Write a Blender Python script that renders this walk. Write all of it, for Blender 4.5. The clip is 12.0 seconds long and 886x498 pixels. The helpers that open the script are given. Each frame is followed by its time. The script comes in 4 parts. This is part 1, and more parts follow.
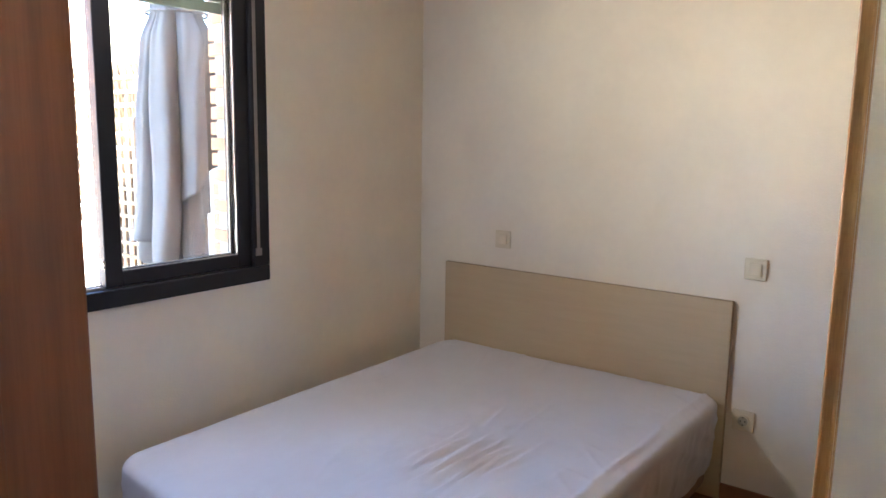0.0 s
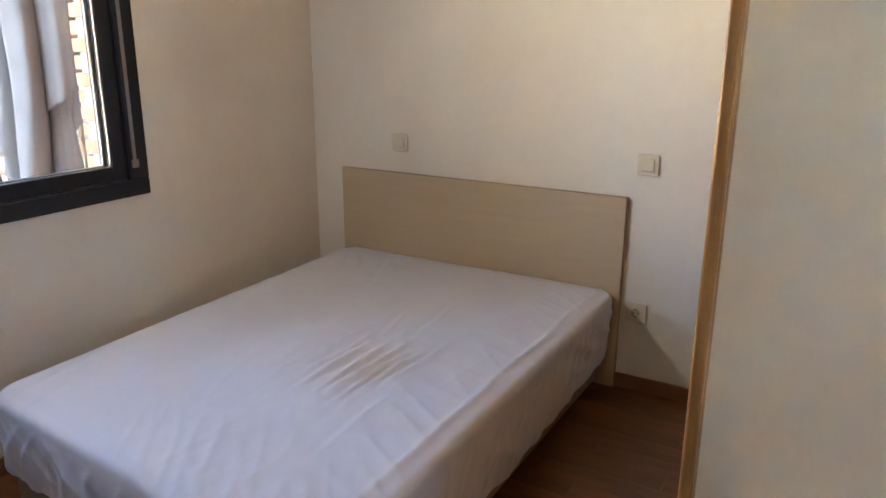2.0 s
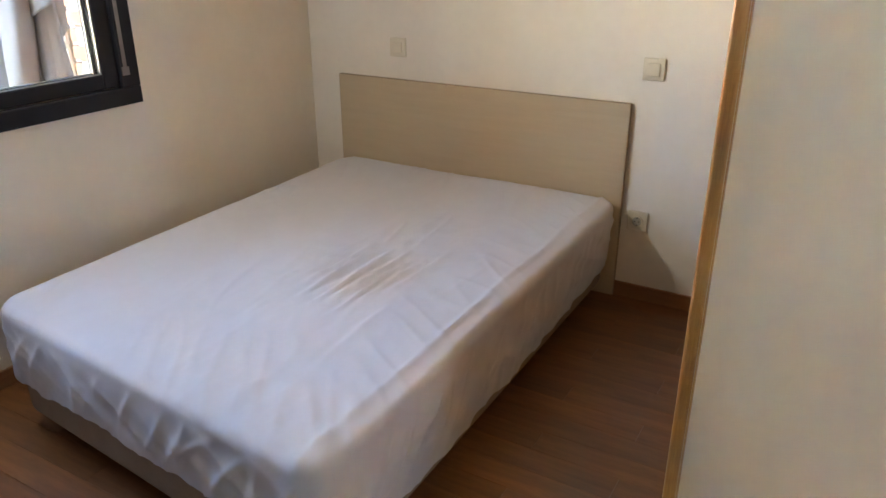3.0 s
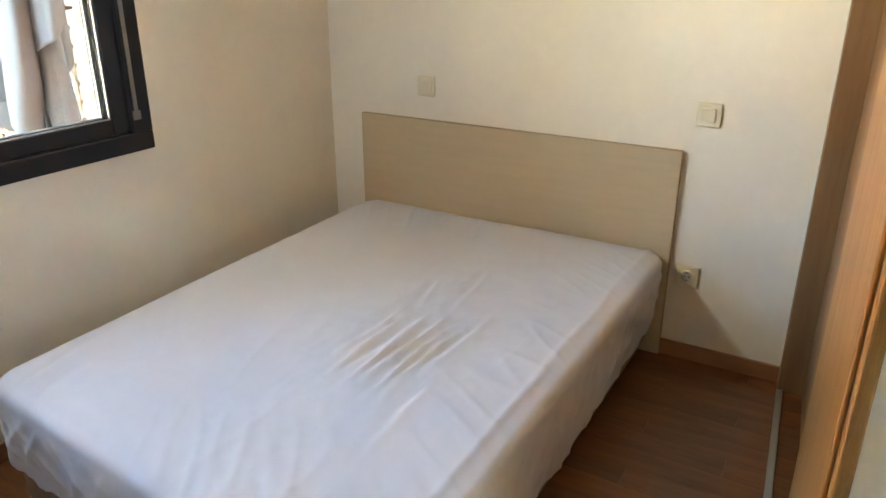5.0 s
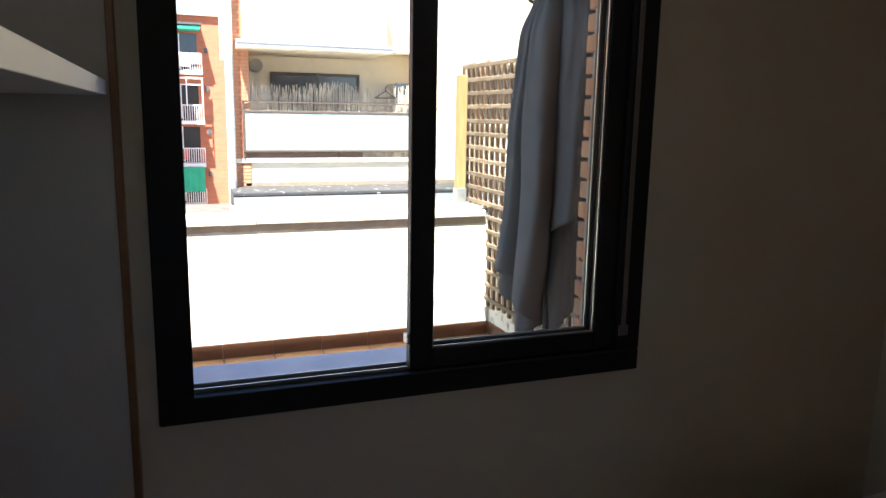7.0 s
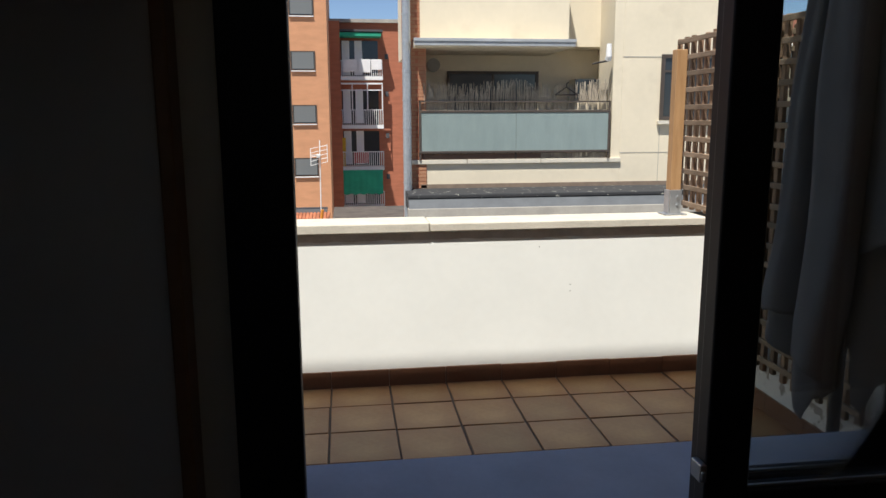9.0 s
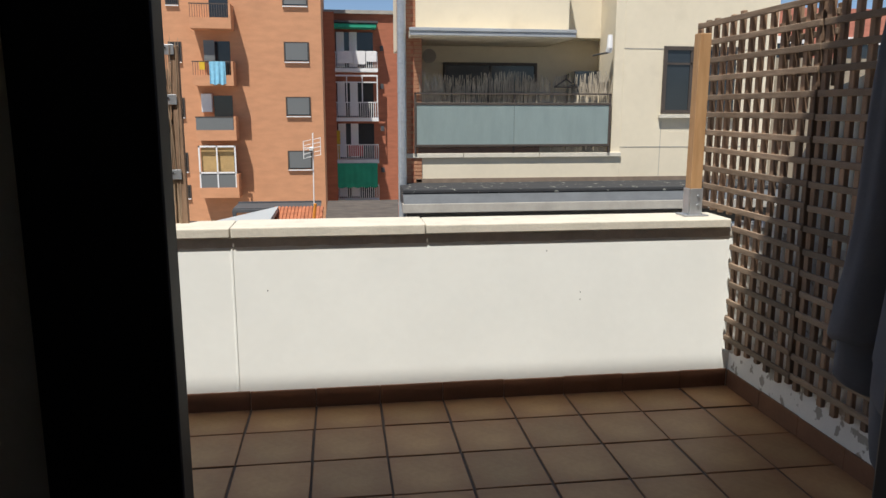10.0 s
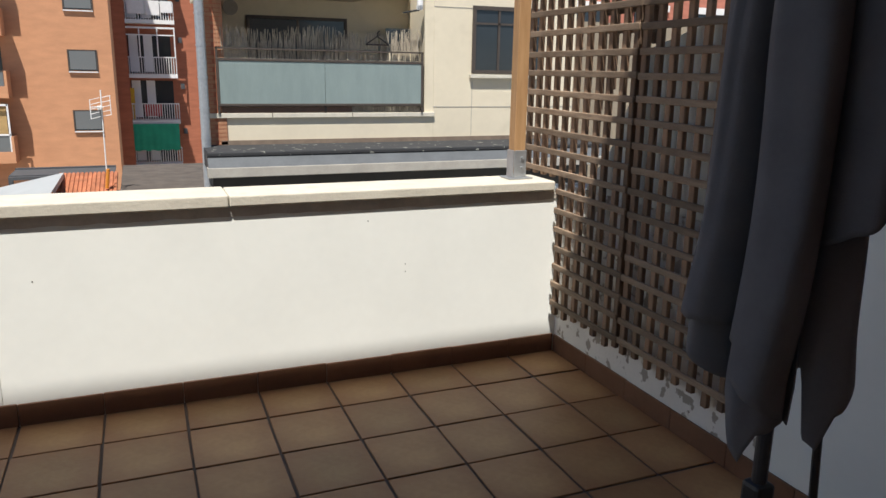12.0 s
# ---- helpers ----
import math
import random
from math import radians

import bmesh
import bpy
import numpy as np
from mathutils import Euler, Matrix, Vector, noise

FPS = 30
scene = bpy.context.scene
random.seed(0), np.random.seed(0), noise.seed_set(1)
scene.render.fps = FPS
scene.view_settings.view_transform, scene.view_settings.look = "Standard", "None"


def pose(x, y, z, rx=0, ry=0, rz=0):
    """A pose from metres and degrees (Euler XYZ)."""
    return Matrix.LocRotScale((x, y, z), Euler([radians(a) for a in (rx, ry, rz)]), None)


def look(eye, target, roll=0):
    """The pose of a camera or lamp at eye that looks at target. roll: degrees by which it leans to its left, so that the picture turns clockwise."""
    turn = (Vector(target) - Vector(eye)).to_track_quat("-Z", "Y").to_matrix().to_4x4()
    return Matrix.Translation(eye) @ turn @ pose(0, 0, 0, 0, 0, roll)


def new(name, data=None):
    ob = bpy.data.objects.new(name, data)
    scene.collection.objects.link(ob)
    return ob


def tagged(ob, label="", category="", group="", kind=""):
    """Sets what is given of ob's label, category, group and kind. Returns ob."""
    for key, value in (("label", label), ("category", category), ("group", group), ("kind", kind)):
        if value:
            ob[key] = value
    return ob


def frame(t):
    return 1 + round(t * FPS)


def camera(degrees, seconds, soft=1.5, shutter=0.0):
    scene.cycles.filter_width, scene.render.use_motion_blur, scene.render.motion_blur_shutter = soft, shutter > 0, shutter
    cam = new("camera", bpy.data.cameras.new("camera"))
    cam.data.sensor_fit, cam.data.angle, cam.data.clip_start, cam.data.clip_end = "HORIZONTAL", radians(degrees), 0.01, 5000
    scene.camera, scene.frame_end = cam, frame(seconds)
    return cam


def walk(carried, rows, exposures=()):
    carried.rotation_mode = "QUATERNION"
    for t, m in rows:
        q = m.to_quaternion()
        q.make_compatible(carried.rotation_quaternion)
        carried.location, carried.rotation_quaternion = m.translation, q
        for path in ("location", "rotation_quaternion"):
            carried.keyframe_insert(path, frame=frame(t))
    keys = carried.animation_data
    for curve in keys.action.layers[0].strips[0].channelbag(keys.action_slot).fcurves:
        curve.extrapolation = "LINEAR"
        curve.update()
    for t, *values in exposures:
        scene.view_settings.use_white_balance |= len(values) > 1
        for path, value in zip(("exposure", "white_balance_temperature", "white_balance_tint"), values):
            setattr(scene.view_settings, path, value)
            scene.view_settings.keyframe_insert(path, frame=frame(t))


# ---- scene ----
cam = camera(62.0, 12.0)
PATH = [
    (0, (-1.680, -5.348, 1.535), (-0.105, -4.154, 1.230), 0.9),
    (0.5, (-1.635, -5.308, 1.531), (0.033, -4.255, 1.203), 0.6),
    (1, (-1.622, -5.330, 1.529), (0.074, -4.333, 1.168), 0.6),
    (1.5, (-1.591, -5.345, 1.521), (0.097, -4.366, 1.083), 0.6),
    (2, (-1.583, -5.354, 1.521), (0.080, -4.391, 0.966), 0.2),
    (2.5, (-1.586, -5.336, 1.516), (0.045, -4.402, 0.832), 0.2),
    (2.7, (-1.58, -5.348, 1.512), (0.03, -4.415, 0.778), -0.1),
    (4.5, (-1.479, -5.172, 1.523), (0.087, -4.277, 0.66), 0.1),
    (5, (-1.401, -5.105, 1.554), (0.207, -4.171, 0.816), 0.1),
    (5.5, (-1.229, -5.098, 1.574), (0.321, -3.958, 1.026), 0.0),
    (6, (-1.078, -5.021, 1.637), (0.172, -3.518, 1.216), 1.1),
    (6.5, (-1.079, -4.878, 1.675), (-0.128, -3.16, 1.3), 1.4),
    (7, (-0.991, -4.687, 1.653), (-0.29, -2.848, 1.292), 1.0),
    (7.5, (-0.942, -4.476, 1.643), (-0.415, -2.583, 1.267), 0.8),
    (7.6, (-0.924, -4.447, 1.646), (-0.44, -2.543, 1.269), 0.7),
    (9.3, (-0.883, -3.691, 1.55), (-0.63, -1.739, 1.194), -0.2),
    (9.5, (-0.876, -3.602, 1.556), (-0.618, -1.652, 1.194), -0.0),
    (10, (-0.848, -3.421, 1.538), (-0.579, -1.474, 1.164), 0.1),
    (10.5, (-0.827, -3.289, 1.526), (-0.548, -1.35, 1.126), 0.1),
    (11, (-0.808, -3.135, 1.529), (-0.494, -1.21, 1.086), 0.2),
    (11.5, (-0.768, -3.031, 1.495), (-0.332, -1.134, 1.036), 0.3),
    (12, (-0.772, -3.069, 1.517), (-0.032, -1.272, 1.044), 1.0),
]
STOPS = [
    (0.0, 6.2, 6250, 14), (0.5, 5.45, 6200, 14), (1.0, 5.35, 6200, 14), (1.5, 5.7, 6350, 13), (2.0, 6.15, 6600, 13), (2.7, 6.4, 6800, 11),
    (4.5, 6.68, 7000, 3), (5.1, 6.65, 7000, 3), (5.6, 5.7, 6300, 3), (6.0, 4.5, 6400, 9), (6.5, 3.65, 6500, 10), (7.0, 3.0, 6550, 10), (7.6, 2.55, 6600, 10),
    (8.6, 1.15, 6500, 10), (9.3, 0.66, 6500, 10), (9.6, 0.66, 6500, 10), (10.0, 0.55, 6500, 10), (10.5, 0.72, 6500, 10), (11.0, 0.75, 6500, 10), (12.0, 0.69, 6500, 10),
]
walk(cam, [(t, look(eye, target, roll)) for t, eye, target, roll in PATH], STOPS)

# ---- daylight ----
SUN_WAY = Vector((0.55, 1.0, -2.4)).normalized()
world = bpy.data.worlds.new("sky")
world.use_nodes = True
scene.world = world
wn = world.node_tree
sky = wn.nodes.new("ShaderNodeTexSky")
sky.sky_type = "NISHITA"
sky.sun_disc = False
sky.air_density, sky.dust_density, sky.ozone_density = 0.7, 0.1, 2.5
sky.sun_elevation = math.asin(-SUN_WAY.z)
sky.sun_rotation = math.atan2(-SUN_WAY.x, -SUN_WAY.y)
wn.links.new(sky.outputs[0], wn.nodes["Background"].inputs[0])
wn.nodes["Background"].inputs[1].default_value = 0.068
sun = new("sun", bpy.data.lights.new("sun", "SUN"))
sun.data.energy, sun.data.angle, sun.data.color = 4.4, radians(0.5), (1.0, 0.96, 0.90)
sun.matrix_world = look((0, 0, 0), SUN_WAY)


def opening_light(name, place, target, width, height, power, colour):
    """An area lamp added to strengthen the daylight entering by an opening."""
    a = new(name, bpy.data.lights.new(name, "AREA"))
    a.data.shape, a.data.size, a.data.size_y, a.data.energy, a.data.color = "RECTANGLE", width, height, power, colour
    a.matrix_world = look(place, target)
    return a


# Added strip lamps at the window head; they stand in for daylight.
window_daylight = opening_light("window_daylight", (-0.45, -2.995, 2.125), (1.27, -4.65, 1.95), 1.1, 0.04, 0.105, (1.0, 0.92, 0.66))
window_daylight.data.spread = radians(76)
opening_light("window_skylight", (-0.38, -2.992, 2.115), (0.3, -4.6, 1.0), 1.15, 0.05, 0.24, (0.91, 0.93, 1.0))


# ---- materials ----
def mat(name, colour, rough=0.6, metal=0.0, var=0.12, scale=6.0, bump=0.0, bump_scale=60.0, colour2=None, stretch=(1, 1, 1), rand=0.0, spots=0.0, spot_colour=(0.1, 0.08, 0.06), spot_scale=3.0, spot_at=(0.58, 0.68), sheen=0.0, spec=0.5):
    m = bpy.data.materials.new(name)
    m.use_nodes = True
    t = m.node_tree
    n, l = t.nodes, t.links
    b = n["Principled BSDF"]
    b.inputs["Roughness"].default_value, b.inputs["Metallic"].default_value = rough, metal
    b.inputs["Specular IOR Level"].default_value = spec
    co = n.new("ShaderNodeTexCoord")
    mp = n.new("ShaderNodeMapping")
    mp.inputs["Scale"].default_value = stretch
    l.new(co.outputs["Object"], mp.inputs[0])
    a = n.new("ShaderNodeTexNoise")
    a.inputs["Scale"].default_value, a.inputs["Detail"].default_value = scale, 6.0
    l.new(mp.outputs[0], a.inputs["Vector"])
    fine = n.new("ShaderNodeTexNoise")
    fine.inputs["Scale"].default_value, fine.inputs["Detail"].default_value = scale * 9, 4.0
    l.new(mp.outputs[0], fine.inputs["Vector"])
    mixf = n.new("ShaderNodeMath")
    mixf.operation = "MULTIPLY_ADD"
    mixf.inputs[1].default_value = 0.35
    l.new(fine.outputs["Fac"], mixf.inputs[0])
    l.new(a.outputs["Fac"], mixf.inputs[2])
    ramp = n.new("ShaderNodeValToRGB")
    ramp.color_ramp.elements[0].position, ramp.color_ramp.elements[1].position = 0.45, 0.9
    c2 = colour2 or tuple(min(1, c * (1 + var)) for c in colour)
    c1 = colour if colour2 else tuple(c * (1 - var) for c in colour)
    ramp.color_ramp.elements[0].color, ramp.color_ramp.elements[1].color = (*c1, 1), (*c2, 1)
    l.new(mixf.outputs[0], ramp.inputs[0])
    out = ramp.outputs[0]
    if spots:
        s = n.new("ShaderNodeTexNoise")
        s.inputs["Scale"].default_value, s.inputs["Detail"].default_value = spot_scale, 8.0
        l.new(co.outputs["Object"], s.inputs["Vector"])
        sr = n.new("ShaderNodeValToRGB")
        sr.color_ramp.elements[0].position, sr.color_ramp.elements[1].position = spot_at
        l.new(s.outputs["Fac"], sr.inputs[0])
        sm = n.new("ShaderNodeMath")
        sm.operation = "MULTIPLY"
        sm.inputs[1].default_value = spots
        l.new(sr.outputs[0], sm.inputs[0])
        mx = n.new("ShaderNodeMixRGB")
        mx.inputs[2].default_value = (*spot_colour, 1)
        l.new(sm.outputs[0], mx.inputs[0])
        l.new(out, mx.inputs[1])
        out = mx.outputs[0]
    if rand:
        oi = n.new("ShaderNodeObjectInfo")
        hs = n.new("ShaderNodeHueSaturation")
        mr = n.new("ShaderNodeMapRange")
        mr.inputs["To Min"].default_value, mr.inputs["To Max"].default_value = 1 - rand, 1 + rand
        l.new(oi.outputs["Random"], mr.inputs[0])
        l.new(mr.outputs[0], hs.inputs["Value"])
        l.new(out, hs.inputs["Color"])
        out = hs.outputs[0]
    l.new(out, b.inputs["Base Color"])
    if bump:
        bn = n.new("ShaderNodeTexNoise")
        bn.inputs["Scale"].default_value, bn.inputs["Detail"].default_value = bump_scale, 5.0
        l.new(mp.outputs[0], bn.inputs["Vector"])
        bp = n.new("ShaderNodeBump")
        bp.inputs["Strength"].default_value, bp.inputs["Distance"].default_value = bump, 0.01
        l.new(bn.outputs["Fac"], bp.inputs["Height"])
        l.new(bp.outputs[0], b.inputs["Normal"])
    if sheen:
        b.inputs["Sheen Weight"].default_value = sheen
    return m


def glass_mat(name, tint=(0.95, 0.97, 0.96)):
    m = bpy.data.materials.new(name)
    m.use_nodes = True
    t = m.node_tree
    t.nodes.remove(t.nodes["Principled BSDF"])
    tr, gl, mx, fr = (t.nodes.new("ShaderNode" + k) for k in ("BsdfTransparent", "BsdfGlossy", "MixShader", "Fresnel"))
    tr.inputs[0].default_value = (*tint, 1)
    gl.inputs["Roughness"].default_value = 0.02
    fr.inputs[0].default_value = 1.45
    t.links.new(fr.outputs[0], mx.inputs[0])
    t.links.new(tr.outputs[0], mx.inputs[1])
    t.links.new(gl.outputs[0], mx.inputs[2])
    t.links.new(mx.outputs[0], t.nodes["Material Output"].inputs[0])
    return m


WALL = mat("painted_plaster", (0.815, 0.758, 0.645), 0.8, var=0.04, scale=3, bump=0.12, bump_scale=140)
CEIL = mat("ceiling_paint", (0.86, 0.84, 0.80), 0.85, var=0.02, bump=0.08)
OAK = mat("varnished_oak", (0.22, 0.102, 0.030), 0.33, colour2=(0.41, 0.222, 0.070), scale=6, stretch=(9, 9, 0.6), bump=0.08, bump_scale=40)
DARKWOOD = mat("dark_door_wood", (0.115, 0.035, 0.012), 0.35, colour2=(0.19, 0.064, 0.023), scale=4, stretch=(10, 10, 0.5), bump=0.06, bump_scale=30)
WARDROBE = mat("wardrobe_wood", (0.20, 0.105, 0.045), 0.4, colour2=(0.27, 0.15, 0.065), scale=4, stretch=(8, 8, 0.6))
PLANK = mat("laminate_floor", (0.125, 0.046, 0.013), 0.36, colour2=(0.215, 0.085, 0.026), scale=4, stretch=(9, 0.9, 9), rand=0.16, bump=0.04, bump_scale=30)
BASEB = mat("baseboard_wood", (0.25, 0.115, 0.05), 0.38, colour2=(0.32, 0.16, 0.07), scale=4, stretch=(1, 1, 9))
BEECH = mat("pale_beech_laminate", (0.53, 0.415, 0.265), 0.5, colour2=(0.565, 0.447, 0.29), scale=5, stretch=(6, 0.8, 9), bump=0.03)
SHEET = mat("white_cotton", (0.56, 0.548, 0.565), 0.9, var=0.03, scale=5, bump=0.10, bump_scale=260, sheen=0.2)
BASE = mat("bed_base_fabric", (0.27, 0.195, 0.135), 0.85, var=0.1, scale=12, bump=0.2, bump_scale=300)
ALU = mat("dark_lacquered_aluminium", (0.014, 0.014, 0.017), 0.55, 0.0, var=0.1, spec=0.3)
ALULIGHT = mat("bare_aluminium", (0.5, 0.5, 0.48), 0.35, 0.8, var=0.05)
STRAP = mat("shutter_strap", (0.20, 0.165, 0.15), 0.8, var=0.1, scale=40)
SHUTTER = mat("shutter_slats", (0.20, 0.24, 0.20), 0.55, var=0.06)
PLASTIC = mat("ivory_plastic", (0.72, 0.65, 0.49), 0.35, var=0.02)
# Near-black standing in for the shade inside holes and gaps.
RECESS_SHADE = mat("recess_shade", (0.03, 0.028, 0.025), 0.6)
MELAMINE = mat("white_melamine", (0.70, 0.68, 0.66), 0.45, var=0.03)
GLASS = glass_mat("window_glass")
STONE = mat("pale_sill_stone", (0.55, 0.56, 0.60), 0.6, var=0.08, scale=9, bump=0.05)
BRICK = mat("facade_brick", (0.36, 0.165, 0.09), 0.85, colour2=(0.46, 0.235, 0.13), scale=8, rand=0.18, bump=0.3, bump_scale=90)
MORTAR = mat("mortar", (0.29, 0.27, 0.24), 0.95, var=0.1, scale=12, bump=0.3)
WHITEW = mat("white_masonry_paint", (0.83, 0.84, 0.79), 0.85, var=0.03, scale=2.5, bump=0.06, bump_scale=26)
PEEL = mat("peeling_white_paint", (0.74, 0.72, 0.68), 0.9, var=0.05, scale=6, bump=0.3, bump_scale=40, spots=0.9, spot_colour=(0.30, 0.27, 0.23), spot_scale=13.0, spot_at=(0.58, 0.60))
COPING = mat("coping_stone", (0.57, 0.53, 0.44), 0.8, var=0.08, scale=7, bump=0.2, bump_scale=60, spots=0.25, spot_colour=(0.35, 0.33, 0.28), spot_scale=9)
TILE = mat("terracotta_tile", (0.31, 0.165, 0.07), 0.5, colour2=(0.43, 0.262, 0.115), scale=4, rand=0.2, bump=0.1, bump_scale=50)
TILERED = mat("terracotta_skirting", (0.14, 0.062, 0.032), 0.6, colour2=(0.19, 0.09, 0.048), scale=5, rand=0.08, bump=0.1)
GROUT = mat("tile_grout", (0.13, 0.10, 0.085), 0.9, var=0.12, scale=20, bump=0.2)
SLATW = mat("weathered_lattice_wood", (0.14, 0.096, 0.063), 0.85, colour2=(0.27, 0.195, 0.132), scale=7, stretch=(6, 1, 6), rand=0.35, bump=0.3, bump_scale=60)
SLATV = mat("weathered_lattice_upright", (0.165, 0.10, 0.06), 0.85, colour2=(0.30, 0.19, 0.12), scale=7, stretch=(6, 6, 1), rand=0.4, bump=0.3, bump_scale=60)
PINE = mat("pine_post", (0.34, 0.185, 0.08), 0.6, colour2=(0.46, 0.275, 0.13), scale=4, stretch=(9, 9, 0.8), bump=0.1)
STEEL = mat("galvanised_steel", (0.42, 0.44, 0.46), 0.45, 0.7, var=0.1, scale=20)
CLOTH = mat("grey_parasol_cloth", (0.150, 0.149, 0.156), 0.95, var=0.08, scale=9, bump=0.15, bump_scale=300, spec=0.1)
BLACKM = mat("black_plastic", (0.02, 0.02, 0.022), 0.45)
DARKPOLE = mat("dark_grey_pole", (0.06, 0.06, 0.065), 0.4, 0.5)
# Grey-brown that imitates the coping's shadow on the white parapet.
COPING_SHADE = mat("coping_shade", (0.55, 0.50, 0.43), 0.95, var=0.15, scale=9, bump=0.3, bump_scale=50)
REED = mat("dry_reeds", (0.17, 0.12, 0.08), 0.9, colour2=(0.42, 0.30, 0.195), scale=3, stretch=(14, 14, 0.7))


# ---- building blocks ----
def mesh_ob(name, bm, material, parent=None, label=""):
    me = bpy.data.meshes.new(name)
    bm.normal_update()
    bm.to_mesh(me)
    bm.free()
    for mm in (material if isinstance(material, (list, tuple)) else [material]):
        me.materials.append(mm)
    ob = new(name, me)
    if parent is not None:
        ob.parent = parent
    if label:
        ob["label"] = label
    return ob


def part(name, bm, material, parent, label=""):
    return mesh_ob(name, bm, material, parent, label)


def thing(name, label, category, group="", at=(0, 0, 0)):
    e = new(name)
    e.location = at
    e.empty_display_size = 0.05
    return tagged(e, label, category, group)


def box(x0, x1, y0, y1, z0, z1, bevel=0.0, seg=2, bm=None):
    own = bm is None
    bm = bm or bmesh.new()
    r = bmesh.ops.create_cube(bm, size=1.0)
    for v in r["verts"]:
        v.co = Vector(((x0 + x1) / 2 + v.co.x * (x1 - x0), (y0 + y1) / 2 + v.co.y * (y1 - y0), (z0 + z1) / 2 + v.co.z * (z1 - z0)))
    if bevel:
        es = list({e for v in r["verts"] for e in v.link_edges})
        bmesh.ops.bevel(bm, geom=es, offset=bevel, segments=seg, affect="EDGES", profile=0.5)
    return bm


def boxes(items, bevel=0.0):
    bm = bmesh.new()
    for it in items:
        box(*it, bevel=bevel, bm=bm)
    return bm


def tube(pts, r, sides=10, bm=None, taper=1.0):
    bm = bm or bmesh.new()
    rings = []
    n = len(pts)
    for i, p in enumerate(pts):
        p = Vector(p)
        d = (Vector(pts[min(i + 1, n - 1)]) - Vector(pts[max(i - 1, 0)])).normalized()
        s = d.orthogonal().normalized()
        u = d.cross(s)
        rr = r * (1 + (taper - 1) * i / max(1, n - 1))
        rings.append([bm.verts.new(p + rr * (math.cos(a) * s + math.sin(a) * u)) for a in (2 * math.pi * k / sides for k in range(sides))])
    for a, b in zip(rings, rings[1:]):
        for k in range(sides):
            bm.faces.new((a[k], a[(k + 1) % sides], b[(k + 1) % sides], b[k]))
    bm.faces.new(list(reversed(rings[0])))
    bm.faces.new(rings[-1])
    return bm


def smooth(ob):
    for p in ob.data.polygons:
        p.use_smooth = True
    return ob


def structure(name, bm, material, label, parent=None):
    return tagged(mesh_ob(name, bm, material, parent), label, "", "", "structure")


# ---- the bedroom's numbers ----
F = 0.09                 # bedroom floor
C = 2.59                 # ceiling
XH = 1.267                # headboard wall
YW, YO = -2.97, -2.65    # window wall, inside and outside faces
WX0, WX1, WZ0, WZ1 = -1.026, 0.263, 0.938, 2.15   # window opening
YS = -5.06               # wardrobe front
XJ = -0.41               # end of the wardrobe, wall towards the entrance
XC, XW = -1.085, -2.05   # open closet front, far wall
YB = -7.2                # back of the entrance
ROOF = 7.14
FYM = YW + 0.085

# window wall and facade, one wall with the opening through it, up to the roof
wall_window = structure("wall_window", boxes([
    (-6.0, WX0 - 0.047, YW, YO + 0.02, -9.0, ROOF), (WX0 - 0.047, WX0, YW, FYM, -9.0, ROOF), (WX0 - 0.047, WX0, FYM, YO + 0.02, WZ1, ROOF), (WX0 - 0.047, WX0, FYM, YO + 0.02, -9.0, WZ0 - 0.06), (WX1 + 0.035, 6.0, YW, YO + 0.02, -9.0, ROOF), (WX1, WX1 + 0.035, YW, FYM, -9.0, ROOF), (WX1, WX1 + 0.035, FYM, YO + 0.02, WZ1, ROOF), (WX1, WX1 + 0.035, FYM, YO + 0.02, -9.0, WZ0 - 0.06),
    (WX0, WX1, YW, FYM, -9.0, WZ0), (WX0, WX1, FYM, YO + 0.02, -9.0, WZ0 - 0.06), (WX0, WX1, YW, YO + 0.02, WZ1, ROOF)]), WALL, "smooth cream painted bedroom wall with the window")
wall_headboard = structure("wall_headboard", box(XH, XH + 0.2, -7.4, YW, F - 0.3, C + 0.1), WALL, "smooth off-white painted wall behind the bed")
wall_entrance = structure("wall_entrance", box(XJ + 0.012, XJ + 0.1, YB, -5.163, F - 0.1, C), WALL, "cream painted wall beside the wardrobe end")
wall_wardrobe = structure("wall_wardrobe", box(XJ + 0.1, XH, -5.72, -5.64, F - 0.1, C), WALL, "plain painted wall behind the wardrobe")
# Unseen opening at x -1.4 to -1.05, added to let light in.
wall_back = structure("wall_back", boxes([(-2.3, -1.4, YB - 0.2, YB, F - 0.3, C + 0.1), (-1.05, 1.5, YB - 0.2, YB, F - 0.3, C + 0.1), (-1.4, -1.05, YB - 0.2, YB, 2.0, C + 0.1), (-1.4, -1.05, YB - 0.2, YB, F - 0.3, 1.45)]), WALL, "painted wall closing the entrance, with an added opening for light")
wall_far = structure("wall_far", box(XW - 0.2, XW, YB, YW, F - 0.3, C + 0.1), WALL, "plain painted wall closing the room")
ceiling = structure("ceiling", box(-2.3, XH + 0.2, YB - 0.2, YW, C, C + 0.2), CEIL, "flat white painted ceiling")
roof = structure("roof", box(-6.0, 6.0, -9.0, YO - 0.3, ROOF - 0.3, ROOF), MORTAR, "flat roof of the building")
floor = structure("floor", box(-2.3, XH + 0.2, YB - 0.2, YW, F - 0.3, F - 0.006), GROUT, "reddish brown laminate floor of the bedroom")

baseboard = structure("baseboard", boxes([(XH - 0.013, XH, YS, YW, F, F + 0.065), (XC, XH - 0.013, YW - 0.013, YW, F, F + 0.065)], 0.003), BASEB, "low brown wooden baseboard")

